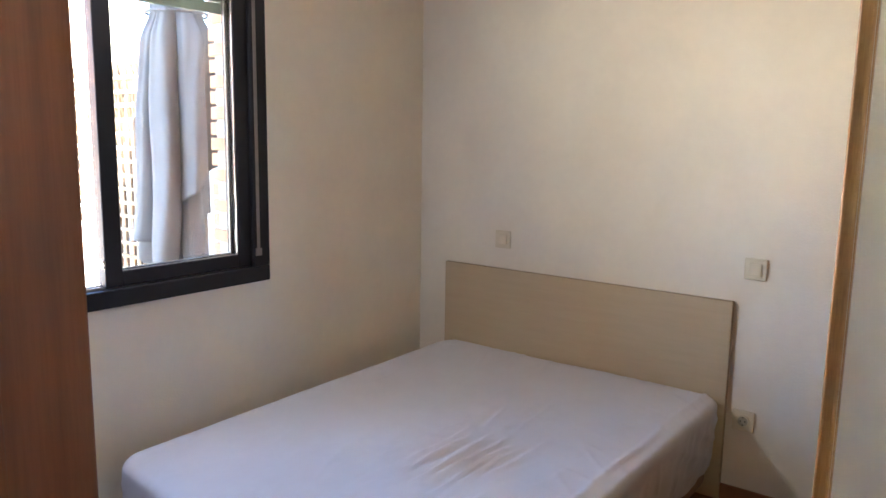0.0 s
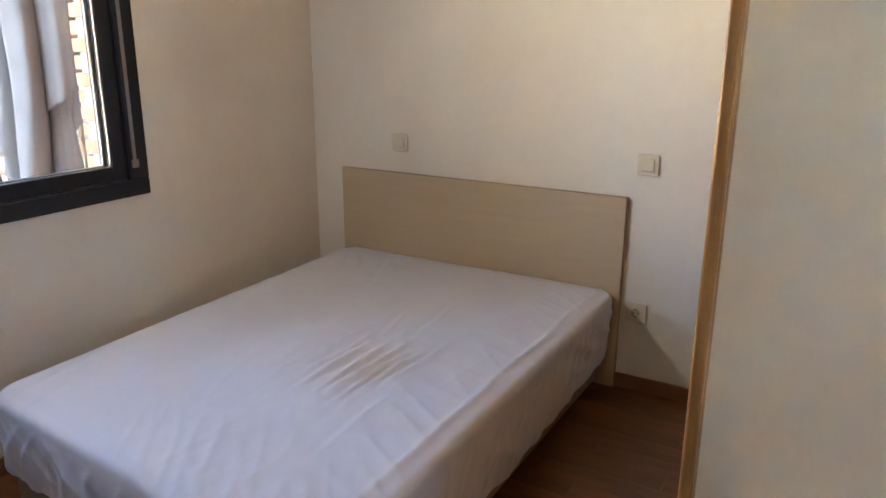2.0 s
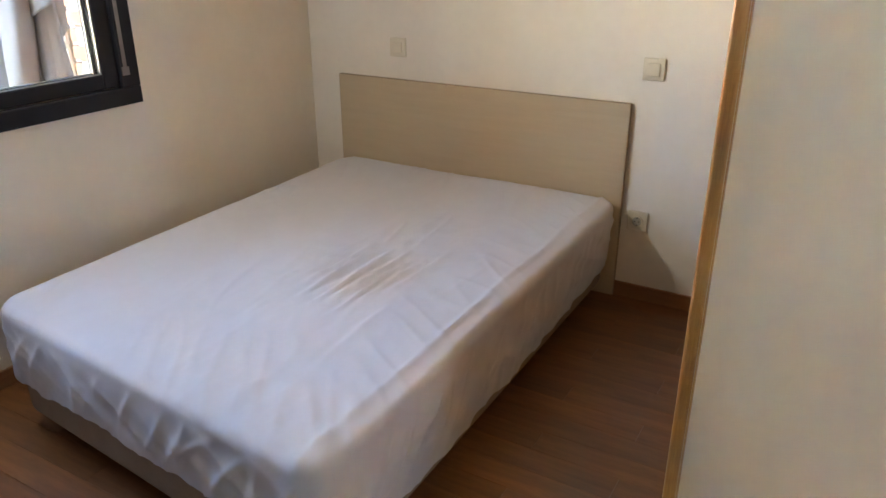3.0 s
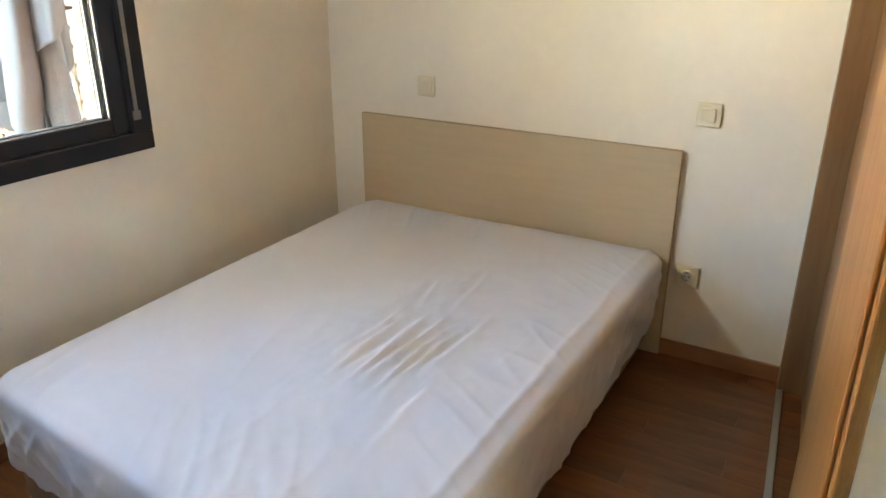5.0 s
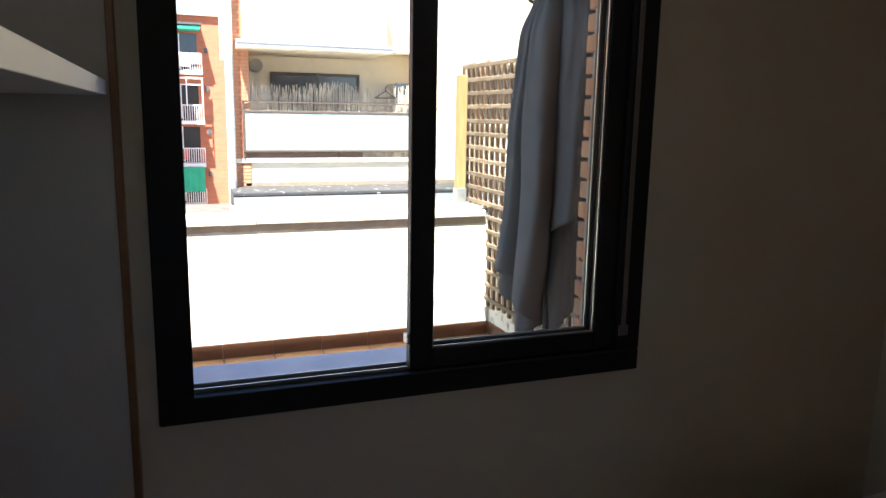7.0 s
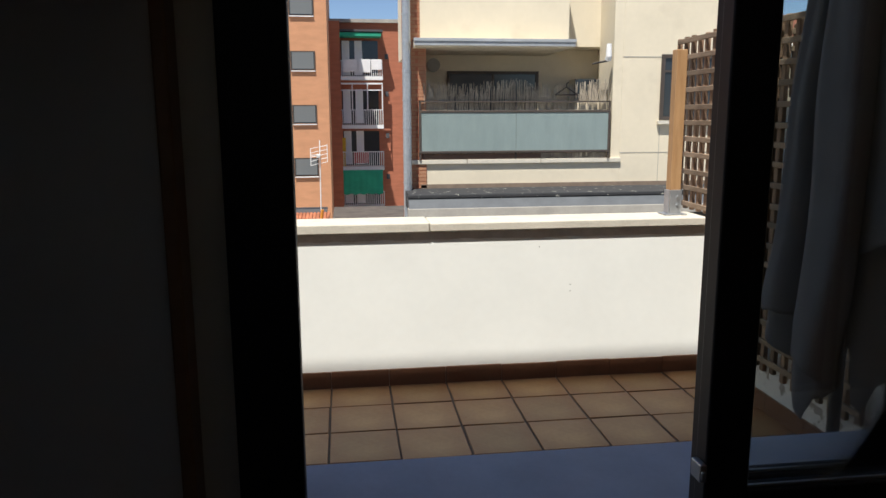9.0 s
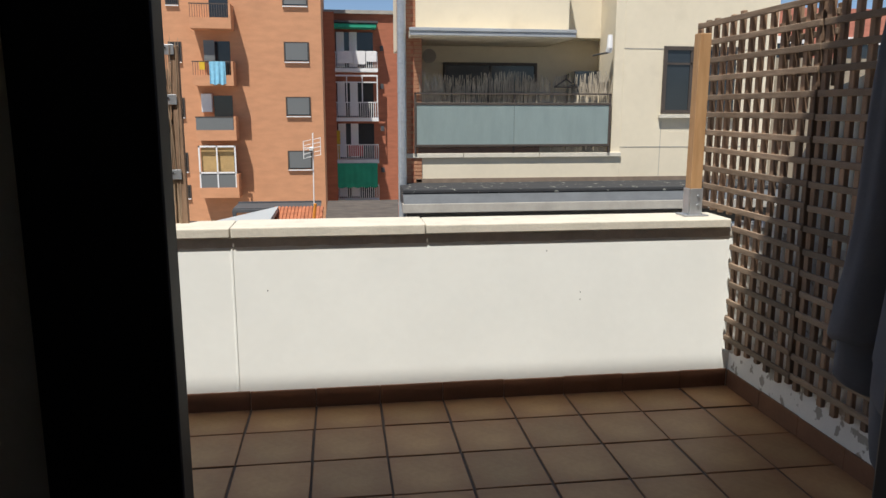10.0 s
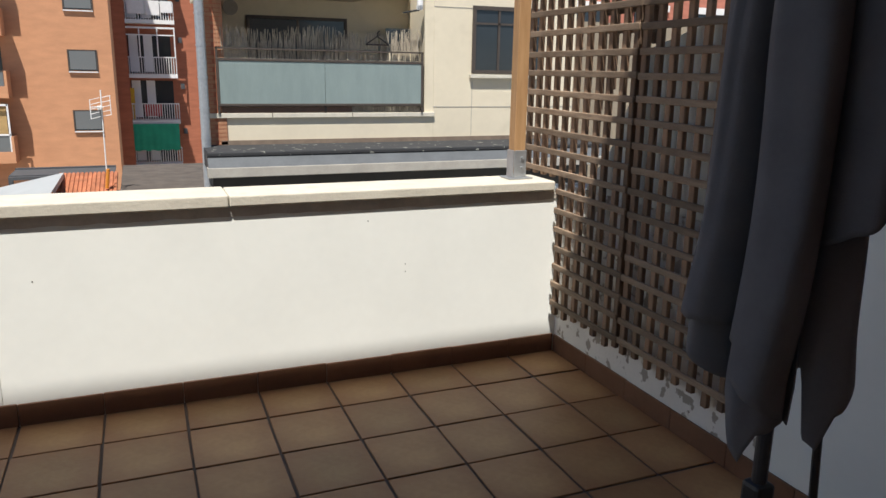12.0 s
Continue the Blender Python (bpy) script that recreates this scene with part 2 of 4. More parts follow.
# built-in wardrobe with sliding doors, its front turned a little
w = thing("wardrobe", "built-in wardrobe with brown wooden sliding doors", "wardrobe", at=(1.28, -4.99, F))
w.rotation_euler = (0, 0, radians(4.3))
L = 1.69
part("far_post", box(-0.085, -0.005, -0.09, 0.0, 0, 2.5, 0.004), WARDROBE, w, "dark wooden far post")
# Far door gets darker wood than the near one, imitating its recess shadow.
part("sliding_door", box(-0.95, -0.085, -0.11, -0.085, 0.015, 2.25, 0.003), WARDROBE, w, "brown wooden sliding door")
part("sliding_door", box(-L + 0.03, -0.90, -0.075, -0.05, 0.015, 2.25, 0.003), OAK, w, "varnished oak sliding door")
part("moulding", box(-1.58, -1.53, -0.051, -0.041, 0.02, 2.24, 0.005, 3), OAK, w, "varnished oak moulding strip")
part("rail", box(-L + 0.03, -0.085, -0.022, 0.0, 0, 0.01, 0.002), ALULIGHT, w, "pale metal floor rail")
part("header", box(-L + 0.03, -0.085, -0.1, 0.0, 2.25, 2.5), OAK, w)
part("near_post", box(-L - 0.02, -L + 0.03, -0.06, -0.042, 0, 2.5, 0.004, 2), OAK, w, "varnished oak end post")
part("casing", box(-L - 0.036, -L - 0.02, -0.058, -0.035, 0, 2.5, 0.006, 3), OAK, w, "varnished oak casing strip")

# entrance door, standing open
d = thing("bedroom_door", "dark reddish-brown wooden door standing open", "door", at=(-2.02, -4.656, F))
d.rotation_euler = (0, 0, radians(6.5))
part("leaf", box(0, 0.722, -0.018, 0.018, 0.008, 2.03, 0.003), DARKWOOD, d)
for side in (-1, 1):
    for z0, z1 in ((0.14, 0.90), (1.04, 1.90)):
        y0, y1 = sorted((side * 0.0185, side * 0.023))
        part("panel_moulding", boxes([(0.11, 0.13, y0, y1, z0, z1), (0.605, 0.625, y0, y1, z0, z1), (0.13, 0.605, y0, y1, z0, z0 + 0.02), (0.13, 0.605, y0, y1, z1 - 0.02, z1)], 0.002), DARKWOOD, d)
part("lever_handle", tube([(0.67, -0.02, 1.0), (0.67, -0.06, 1.0), (0.655, -0.068, 1.0), (0.56, -0.068, 1.0)], 0.009), ALULIGHT, d, "metal lever handle")

# open closet beside the window
c = thing("open_closet", "open white closet with a shelf and a brown wooden edge", "closet", at=(0, 0, 0))
part("side_panel", box(XC - 0.55, XC, YW - 0.045, YW - 0.003, F, C), MELAMINE, c)
part("side_panel", box(XC - 0.55, XC - 0.22, -4.145, -4.125, F, C), MELAMINE, c)
part("back_panel", box(XC - 0.57, XC - 0.55, -4.145, YW - 0.003, F, C), MELAMINE, c)
part("shelf", box(XC - 0.55, XC - 0.005, -4.125, YW - 0.045, 1.678, 1.708, 0.002), MELAMINE, c, "white shelf")
part("drawer_block", box(XC - 0.55, XC - 0.25, -4.125, -3.45, F, 1.2, 0.003), MELAMINE, c)
part("edge_trim", box(XC, XC + 0.016, YW - 0.05, YW - 0.001, F, C, 0.003), BASEB, c, "brown wooden edge strip")

# laminate planks
plank_bm = box(-0.0473, 0.0473, -0.4, 0.4, -0.006, 0.0, 0.0004, 1)
plank_me = bpy.data.meshes.new("plank")
plank_bm.to_mesh(plank_me)
plank_bm.free()
plank_me.materials.append(PLANK)
rest = bmesh.new()
for j in range(36):
    x = XH - 0.048 - j * 0.095
    for i in range(8):
        y = -7.4 + i * 0.8005 + (0.53 * j) % 0.8 - 0.3
        lo, hi = max(y - 0.4, YB), min(y + 0.4, YW - 0.001)
        if hi - lo < 0.02:
            continue
        if lo > -5.9:
            p = new("plank", plank_me)
            p.parent = floor
            p.location = (x, (lo + hi) / 2, F)
            p.scale = (1, (hi - lo) / 0.8, 1)
        else:
            box(x - 0.0473, x + 0.0473, lo, hi, F - 0.006, F, bm=rest)
tagged(part("planks", rest, PLANK, floor), kind="stuff")


# ---- window ----
window = thing("window_1", "dark aluminium sliding window with one half open", "window")
tagged(window, kind="structure")
FY0, FY1 = YW - 0.018, YW + 0.085
fr = 0.078
part("frame_sill", box(WX0, WX1, FY0, FY1, WZ0, WZ0 + 0.062, 0.004), ALU, window)
part("frame_head", box(WX0, WX1, FY0, FY1, WZ1 - 0.07, WZ1, 0.004), ALU, window)
part("frame_jamb", boxes([(WX0, WX0 + fr, FY0, YW + 0.012, WZ0 + 0.062, WZ1 - 0.07), (WX0, WX0 + fr - 0.028, YW + 0.012, FY1, WZ0 + 0.062, WZ1 - 0.07)], 0.003), ALU, window)
part("frame_jamb", box(WX1 - fr, WX1, FY0, FY1, WZ0 + 0.062, WZ1 - 0.07, 0.004), ALU, window)
part("rail", boxes([(WX0 + fr, WX1 - fr, YW + 0.012, YW + 0.016, WZ0 + 0.062, WZ0 + 0.072), (WX0 + fr, WX1 - fr, YW + 0.05, YW + 0.054, WZ0 + 0.062, WZ0 + 0.072)]), ALULIGHT, window, "bright metal track")


def sash(x0, x1, y0, y1, label):
    s = new("sash")
    s.parent = window
    s["label"] = label
    z0, z1, k = WZ0 + 0.066, WZ1 - 0.072, 0.062
    part("stile", box(x0, x0 + k, y0, y1, z0, z1, 0.004), ALU, s)
    part("stile", box(x1 - k, x1, y0, y1, z0, z1, 0.004), ALU, s)
    part("bottom_rail", box(x0 + k, x1 - k, y0, y1, z0, z0 + 0.052, 0.004), ALU, s)
    part("top_rail", box(x0 + k, x1 - k, y0, y1, z1 - 0.052, z1, 0.004), ALU, s)
    g = part("pane", box(x0 + k - 0.004, x1 - k + 0.004, (y0 + y1) / 2 - 0.003, (y0 + y1) / 2 + 0.003, z0 + 0.048, z1 - 0.048), GLASS, s)
    g.visible_shadow = False
    part("bead", boxes([(x0 + k, x0 + k + 0.004, y0 + 0.008, y0 + 0.012, z0 + 0.052, z1 - 0.052), (x1 - k - 0.004, x1 - k, y0 + 0.008, y0 + 0.012, z0 + 0.052, z1 - 0.052), (x0 + k + 0.004, x1 - k - 0.004, y0 + 0.008, y0 + 0.012, z0 + 0.052, z0 + 0.056)]), ALULIGHT, s)
    return s


sash(-0.423, 0.185, YW - 0.002, YW + 0.030, "dark sliding sash with glass")
sash(-0.410, 0.183, YW + 0.038, YW + 0.070, "dark sliding sash pushed behind the other")
part("latch", boxes([(-0.434, -0.424, YW - 0.008, YW + 0.02, 1.075, 1.10), (-0.434, -0.428, YW - 0.014, YW - 0.008, 1.08, 1.093)], 0.002), ALULIGHT, window, "small metal latch")
part("strap", boxes([(0.197, 0.212, FY0 - 0.004, FY0 - 0.001, 1.07, WZ1), (0.19, 0.219, FY0 - 0.006, FY0 - 0.0005, 1.045, 1.075)], 0.001), STRAP, window, "woven shutter strap")
sl = bmesh.new()
for k in range(6):
    box(WX0 + 0.02, WX1 - 0.02, FY1 + 0.03, FY1 + 0.042, 1.985 + k * 0.045, 2.027 + k * 0.045, 0.004, bm=sl)
part("roller_shutter", sl, SHUTTER, window, "grey-green roller shutter slats partly lowered")
part("window_sill", box(WX0, WX1, FY1, YO + 0.10, WZ0 - 0.06, WZ0 - 0.01, 0.006), STONE, window, "pale stone outer sill")

# ---- bed ----
bed = thing("bed", "low double bed covered with a creased white fitted sheet", "bed")
BX0, BX1, BY0, BY1, BZ = -0.575, 1.241, -4.548, -3.185, 0.53


FOLDS = [(-3.945, 0.02, 0.36, -0.05, 0.012), (-3.985, -0.06, 0.30, -0.02, 0.017), (-4.02, -0.02, 0.38, -0.07, 0.019), (-4.055, -0.10, 0.32, 0.0, 0.020), (-4.09, -0.04, 0.38, -0.04, 0.020),
         (-4.13, -0.08, 0.34, -0.06, 0.018), (-4.165, 0.0, 0.36, -0.08, 0.016), (-4.21, 0.06, 0.45, -0.05, 0.012), (-4.10, 0.40, 0.75, 0.12, 0.008), (-4.28, -0.3, 0.1, 0.06, 0.008), (-4.0, 0.36, 0.6, 0.25, 0.009)]


def ridges(u, v, seed, sharp=3.0):
    """Thin raised lines, drawn out along u, between 0 and 1."""
    return max(0.0, 1 - sharp * abs(noise.noise((u, v, seed)))) ** 2


def crease(x, y):
    """Height of the sheet's creases at a place on the mattress."""
    h = 0.005 * noise.noise((x * 2.2, y * 2.2, 3.1))
    # a bundle of sharp folds where somebody sat
    for k, (yc, x0, x1, tilt, amp) in enumerate(FOLDS):
        m = (x - x0) / (x1 - x0)
        if -0.2 < m < 1.2:
            d = y - (yc + tilt * (x - x0) + 0.010 * noise.noise((x * 6, k * 3.3, 0.2)))
            body = max(0.0, math.sin(math.pi * min(1, max(0, m)))) ** 0.7 * (0.85 + 0.5 * noise.noise((x * 6, k * 1.7, 4.0)))
            h += 0.85 * amp * body * math.exp(-abs(d) / 0.008) - 0.4 * amp * body * math.exp(-((d - 0.020) / 0.014) ** 2)
    # fine drawn creases fanning out of that bundle
    wide = math.exp(-(((x - 0.22) / 0.48) ** 2 + ((y + 4.06) / 0.30) ** 2))
    h += wide * 0.0045 * ridges(x * 3.2 + y * 1.2, y * 17 + x * 3, 6.0)
    h += wide * 0.0022 * ridges(x * 5.0 - y * 2.0, y * 26 + x * 9, 16.0)
    # creases pulled slantwise from the near edge, the foot and the head
    near = math.exp(-((y + 4.42) / 0.12) ** 2)
    h += near * 0.0045 * ridges((0.5 * x + 0.85 * y) * 2.2, (0.85 * x - 0.5 * y) * 13, 1.0)
    foot = math.exp(-((x + 0.47) / 0.17) ** 2) * max(0.0, min(1.0, (-3.6 - y) / 0.4))
    h += foot * 0.0060 * ridges((0.75 * x + 0.66 * y) * 2.5, (0.66 * x - 0.75 * y) * 17, 7.0)
    h += foot * 0.0030 * ridges((0.95 * x - 0.3 * y) * 3.0, (0.3 * x + 0.95 * y) * 24, 8.0)
    head = math.exp(-((x - 1.08) / 0.16) ** 2)
    h += head * 0.0035 * ridges((0.9 * x + 0.4 * y) * 2.0, (0.4 * x - 0.9 * y) * 12, 11.0)
    # the seam that stands up along the near edge
    h += 0.008 * (0.75 + 0.5 * noise.noise((x * 5, 2.0, 3.0))) * math.exp(-((y + 4.480 + 0.010 * noise.noise((x * 4, 0.0, 6.0))) / 0.010) ** 2)
    h += 0.0010 * noise.noise((x * 16, y * 16, 9.0))
    h += 0.0045 * ridges(x * 2.0 + y, y * 7.5 - x * 1.5, 14.0, 5.0) * max(0.0, 0.3 + 1.4 * noise.noise((x * 2.3, y * 2.3, 5.0)))
    return h


def settle(p):
    """The mattress lies a little askew: its foot is drawn towards the near side."""
    near = min(1.0, max(0.0, (-3.19 - p.y) / 1.36))
    foot = min(1.0, max(0.0, (1.2 - p.x) / 1.75))
    return Vector((p.x - 0.12 * near * foot, p.y - 0.045 * (1 - near) * foot ** 2, p.z))


RC, RE, DROP = 0.09, 0.030, 0.23
FLAT = RC - RE
ARC = RE * math.pi / 2
FULL = FLAT + ARC + DROP
STEP = 0.0085
px0, px1, py0, py1 = BX0 + RC, BX1 - RC, BY0 + RC, BY1 - RC
nu, nv = int((px1 - px0 + 2 * FULL) / STEP) + 1, int((py1 - py0 + 2 * FULL) / STEP) + 1
sheet = bmesh.new()
grid = []
for iu in range(nu + 1):
    col = []
    for iv in range(nv + 1):
        u, v = px0 - FULL + iu * (px1 - px0 + 2 * FULL) / nu, py0 - FULL + iv * (py1 - py0 + 2 * FULL) / nv
        ex, ey = min(max(u, px0), px1), min(max(v, py0), py1)
        dx, dy = u - ex, v - ey
        e = math.hypot(dx, dy)
        nx, ny = (dx / e, dy / e) if e else (0.0, 0.0)
        e = min(e, FULL)
        if e <= FLAT:
            q = Vector((ex + nx * e, ey + ny * e, BZ))
            q.z += crease(q.x, q.y) - 0.006 * (e / FLAT) ** 2
        elif e <= FLAT + ARC:
            a = (e - FLAT) / RE
            r = FLAT + RE * math.sin(a)
            q = Vector((ex + nx * r, ey + ny * r, BZ - 0.006 - RE * (1 - math.cos(a))))
            q.z += crease(q.x, q.y) * (0.4 + 0.6 * math.cos(a))
        else:
            g = (e - FLAT - ARC) / DROP
            side, foot = max(0.0, -ny), max(0.0, -nx)
            fx, fy = ex + nx * RC, ey + ny * RC
            s = fx - fy
            top = BZ - 0.006 - RE
            hem = 0.265 + 0.022 * noise.noise((fx * 3.4, fy * 3.4, 4.0)) + 0.010 * noise.noise((fx * 11, fy * 11, 1.0)) + 0.03 * foot - 0.045 * side
            hem += 0.03 * side * max(0.0, min(1.0, (fx - 0.3) / 0.9))
            z = top + (hem - top) * g
            fold = 0.010 * g * (noise.noise((s * 5.0 + 1.2 * g, 2.0, 0)) + 0.7 * noise.noise((s * 14.0 + 2 * g, 5.0, 0)))
            diag = 0.014 * math.sin(3.14 * min(1, g * 1.1)) * (0.5 - 1.8 * abs(noise.noise(((s + z * 1.8) * 5, z * 3, 8.0))))
            diag += 0.009 * math.sin(3.14 * g) * ridges(s * 1.6 + z * 2.5, s * 10 - z * 7, 12.0) + 0.005 * g * ridges(s * 13, z * 2.0, 19.0)
            off = fold + diag - (0.004 + 0.012 * side) * g
            q = Vector((fx + nx * off, fy + ny * off, z))
        col.append(sheet.verts.new(settle(q)))
    grid.append(col)
for a, b in zip(grid, grid[1:]):
    for i in range(nv):
        sheet.faces.new((a[i], b[i], b[i + 1], a[i + 1]))
smooth(part("fitted_sheet", sheet, SHEET, bed, "creased white cotton fitted sheet"))
base_bm = box(BX0 + 0.020, BX1 - 0.02, BY0 + 0.034, BY1 - 0.035, F + 0.05, 0.37, 0.055, 6)
for v in base_bm.verts:
    v.co = settle(v.co)
smooth(part("bed_base", base_bm, BASE, bed, "brown fabric-covered bed base"))
for x in (BX0 + 0.25, BX1 - 0.2):
    for y in (BY0 + 0.25, BY1 - 0.25):
        part("leg", tube([(x, y, F), (x, y, F + 0.09)], 0.025, 12), BLACKM, bed)
headboard = thing("headboard", "plain pale beech laminate headboard fixed to the wall", "headboard", at=(0, 0, F))
part("panel", box(1.243, XH - 0.001, -4.552, -3.152, 0.001, 0.820 - 0.001, 0.0015), BEECH, headboard)
BAND = mat("beech_edge_band", (0.36, 0.26, 0.15), 0.5, var=0.08, scale=9)
part("edge_band", box(1.2435, XH - 0.0015, -4.5535, -4.5522, 0.001, 0.819), BAND, headboard, "darker beech edge band")
part("edge_band", box(1.2435, XH - 0.0015, -3.1518, -3.1505, 0.001, 0.819), BAND, headboard, "darker beech edge band")
part("top_band", box(1.2435, XH - 0.0015, -4.552, -3.152, 0.8192, 0.8205), BAND, headboard, "darker beech edge band")


def switch(y, z, label):
    s = thing("light_switch", label, "light switch", "switches by the bed", (XH, y, z))
    part("plate", box(-0.010, -0.0005, -0.042, 0.042, -0.042, 0.042, 0.004), PLASTIC, s)
    part("rocker", box(-0.016, -0.009, -0.024, 0.024, -0.024, 0.024, 0.003), PLASTIC, s)
    return s


switch(-3.476, 1.05, "ivory plastic light switch above the headboard")
switch(-4.623, 1.045, "ivory plastic light switch beside the headboard")
so = thing("wall_socket", "ivory plastic wall socket low beside the headboard", "socket", at=(XH, -4.622, 0.437))
part("plate", box(-0.010, -0.0005, -0.042, 0.042, -0.042, 0.042, 0.004), PLASTIC, so)
part("socket_ring", tube([(-0.010, 0, 0), (-0.0145, 0, 0)], 0.024, 24), PLASTIC, so)
# Raised disc in a darker plastic: the recess shade is put into its colour.
part("socket_well", tube([(-0.0140, 0, 0), (-0.0150, 0, 0)], 0.019, 24), mat("shaded_plastic", (0.40, 0.37, 0.30), 0.5), so, "round socket disc coloured as a shaded recess")
part("pin_holes", boxes([(-0.0156, -0.0148, -0.011, -0.006, -0.0025, 0.0025), (-0.0156, -0.0148, 0.006, 0.011, -0.0025, 0.0025), (-0.0156, -0.0148, -0.002, 0.002, 0.013, 0.0185), (-0.0156, -0.0148, -0.002, 0.002, -0.0185, -0.013)]), RECESS_SHADE, so)

# ---- terrace ----
P = 0.335
XR, YP, ZP = 1.292, 0.298, 0.905    # side wall, parapet face, underside of the coping
terrace_floor = structure("terrace_floor", box(-6.0, XR + 0.2, YO + 0.02, YP + 0.02, -0.3, -0.008), GROUT, "terrace floor of brown terracotta tiles")
parapet = structure("parapet_wall", box(-6.0, XR + 0.20, YP, YP + 0.2, -9.0, ZP), WHITEW, "white painted terrace parapet")
for x, z in ((0.22, 0.80), (0.412, 0.57), (0.412, 0.53), (-1.23, 0.63)):
    part("nail_hole", tube([(x, YP + 0.001, z), (x, YP - 0.001, z)], 0.003, 8), RECESS_SHADE, parapet)
part("groove", boxes([(-1.402, -1.392, YP - 0.004, YP + 0.001, 0.1, ZP - 0.02)], 0.0015), WHITEW, parapet)
side_wall = structure("side_wall", box(XR, XR + 0.2, -1.22, YP, -0.3, 0.94), PEEL, "low white side wall with peeling paint")
# the wall goes on upwards behind the lattice, its top stepping down in a slope
rise = ((0.06, 0.942), (0.06, 0.96), (-0.14, 1.19), (-0.36, 1.62), (-0.70, 1.71), (-1.22, 1.75), (-1.22, 0.942))
upper = bmesh.new()
rings = [[upper.verts.new((x, y, z)) for y, z in rise] for x in (XR + 0.002, XR + 0.2)]
for i in range(len(rise)):
    j = (i + 1) % len(rise)
    upper.faces.new((rings[0][i], rings[0][j], rings[1][j], rings[1][i]))
upper.faces.new(rings[0])
upper.faces.new(list(reversed(rings[1])))
bmesh.ops.recalc_face_normals(upper, faces=upper.faces)
side_wall_3 = structure("side_wall_3", upper, WHITEW, "white painted wall sloping down behind the lattice")
side_wall_2 = structure("side_wall_2", box(XR, XR + 0.2, YO + 0.02, -1.221, -0.3, 2.3), WHITEW, "tall white painted side wall of the terrace")
cop = thing("parapet_coping", "pale weathered stone coping on the parapet", "coping")
tagged(cop, kind="structure")
for i, (x0, x1) in enumerate(((-6.0, -2.62), (-2.616, -1.400), (-1.396, -0.428), (-0.424, 1.235))):
    part("coping_stone", box(x0, x1, YP - 0.031, YP + 0.24, ZP + 0.002 * (i % 2), ZP + 0.052 + 0.002 * (i % 3), 0.007), COPING, cop)

# Strip under the coping whose colour imitates the coping's shadow, ragged below.
strip = bmesh.new()
low, high = [], []
for k in range(366):
    x = -6.0 + k * 0.02
    edge = ZP - 0.046 + 0.010 * noise.noise((x * 2.3, 0, 1)) + 0.006 * noise.noise((x * 11, 0, 5))
    low.append((strip.verts.new((x, YP - 0.005, edge)), strip.verts.new((x, YP + 0.02, edge - 0.002))))
    high.append((strip.verts.new((x, YP - 0.009, ZP - 0.001)), strip.verts.new((x, YP + 0.02, ZP - 0.001))))
for k in range(365):
    strip.faces.new((low[k][0], low[k + 1][0], high[k + 1][0], high[k][0]))
    strip.faces.new((low[k][1], low[k + 1][1], low[k + 1][0], low[k][0]))
part("shadow_strip", strip, COPING_SHADE, cop, "grey-brown strip imitating the coping shadow, with a ragged edge")

# firing halo of the tiles: paler middle, redder rim
tn, tl = TILE.node_tree.nodes, TILE.node_tree.links
shade = TILE.node_tree.nodes["Principled BSDF"].inputs["Base Color"].links[0].from_socket
tco = tn.new("ShaderNodeTexCoord")
dist = tn.new("ShaderNodeVectorMath")
dist.operation = "LENGTH"
tl.new(tco.outputs["Object"], dist.inputs[0])
rag = tn.new("ShaderNodeTexNoise")
rag.inputs["Scale"].default_value = 14.0
tl.new(tco.outputs["Object"], rag.inputs["Vector"])
summ = tn.new("ShaderNodeMath")
summ.operation = "MULTIPLY_ADD"
summ.inputs[1].default_value = 0.09
tl.new(rag.outputs["Fac"], summ.inputs[0])
tl.new(dist.outputs["Value"], summ.inputs[2])
span = tn.new("ShaderNodeMapRange")
span.inputs["From Min"].default_value, span.inputs["From Max"].default_value = 0.12, 0.25
span.inputs["To Max"].default_value = 0.6
tl.new(summ.outputs[0], span.inputs[0])
rim = tn.new("ShaderNodeMixRGB")
rim.inputs[2].default_value = (0.25, 0.097, 0.042, 1)
tl.new(span.outputs[0], rim.inputs[0])
tl.new(shade, rim.inputs[1])
tl.new(rim.outputs[0], tn["Principled BSDF"].inputs["Base Color"])

tile_bm = box(-0.1625, 0.1625, -0.1625, 0.1625, -0.008, 0.0, 0.004, 2)
tile_me = bpy.data.meshes.new("tile")
tile_bm.to_mesh(tile_me)
tile_bm.free()
tile_me.materials.append(TILE)
rng = random.Random(4)
for r in range(-1, 9):
    for k in range(-6, 8):
        x, y = (k - 4 + 0.5) * P, (-r - 0.5) * P
        y0, y1 = max(y - 0.1625, YO + 0.03), min(y + 0.1625, YP - 0.012)
        x0, x1 = x - 0.1625, min(x + 0.1625, XR - 0.012)
        if y1 - y0 < 0.03 or x1 - x0 < 0.03:
            continue
        t = new("tile", tile_me)
        t.parent = terrace_floor
        t.location = ((x0 + x1) / 2 + rng.uniform(-0.002, 0.002), (y0 + y1) / 2 + rng.uniform(-0.002, 0.002), rng.uniform(-0.0015, 0.0015))
        t.rotation_euler = (0, 0, radians(rng.uniform(-0.35, 0.35)))
        t.scale = ((x1 - x0) / 0.325, (y1 - y0) / 0.325, 1)
side_rng = random.Random(9)
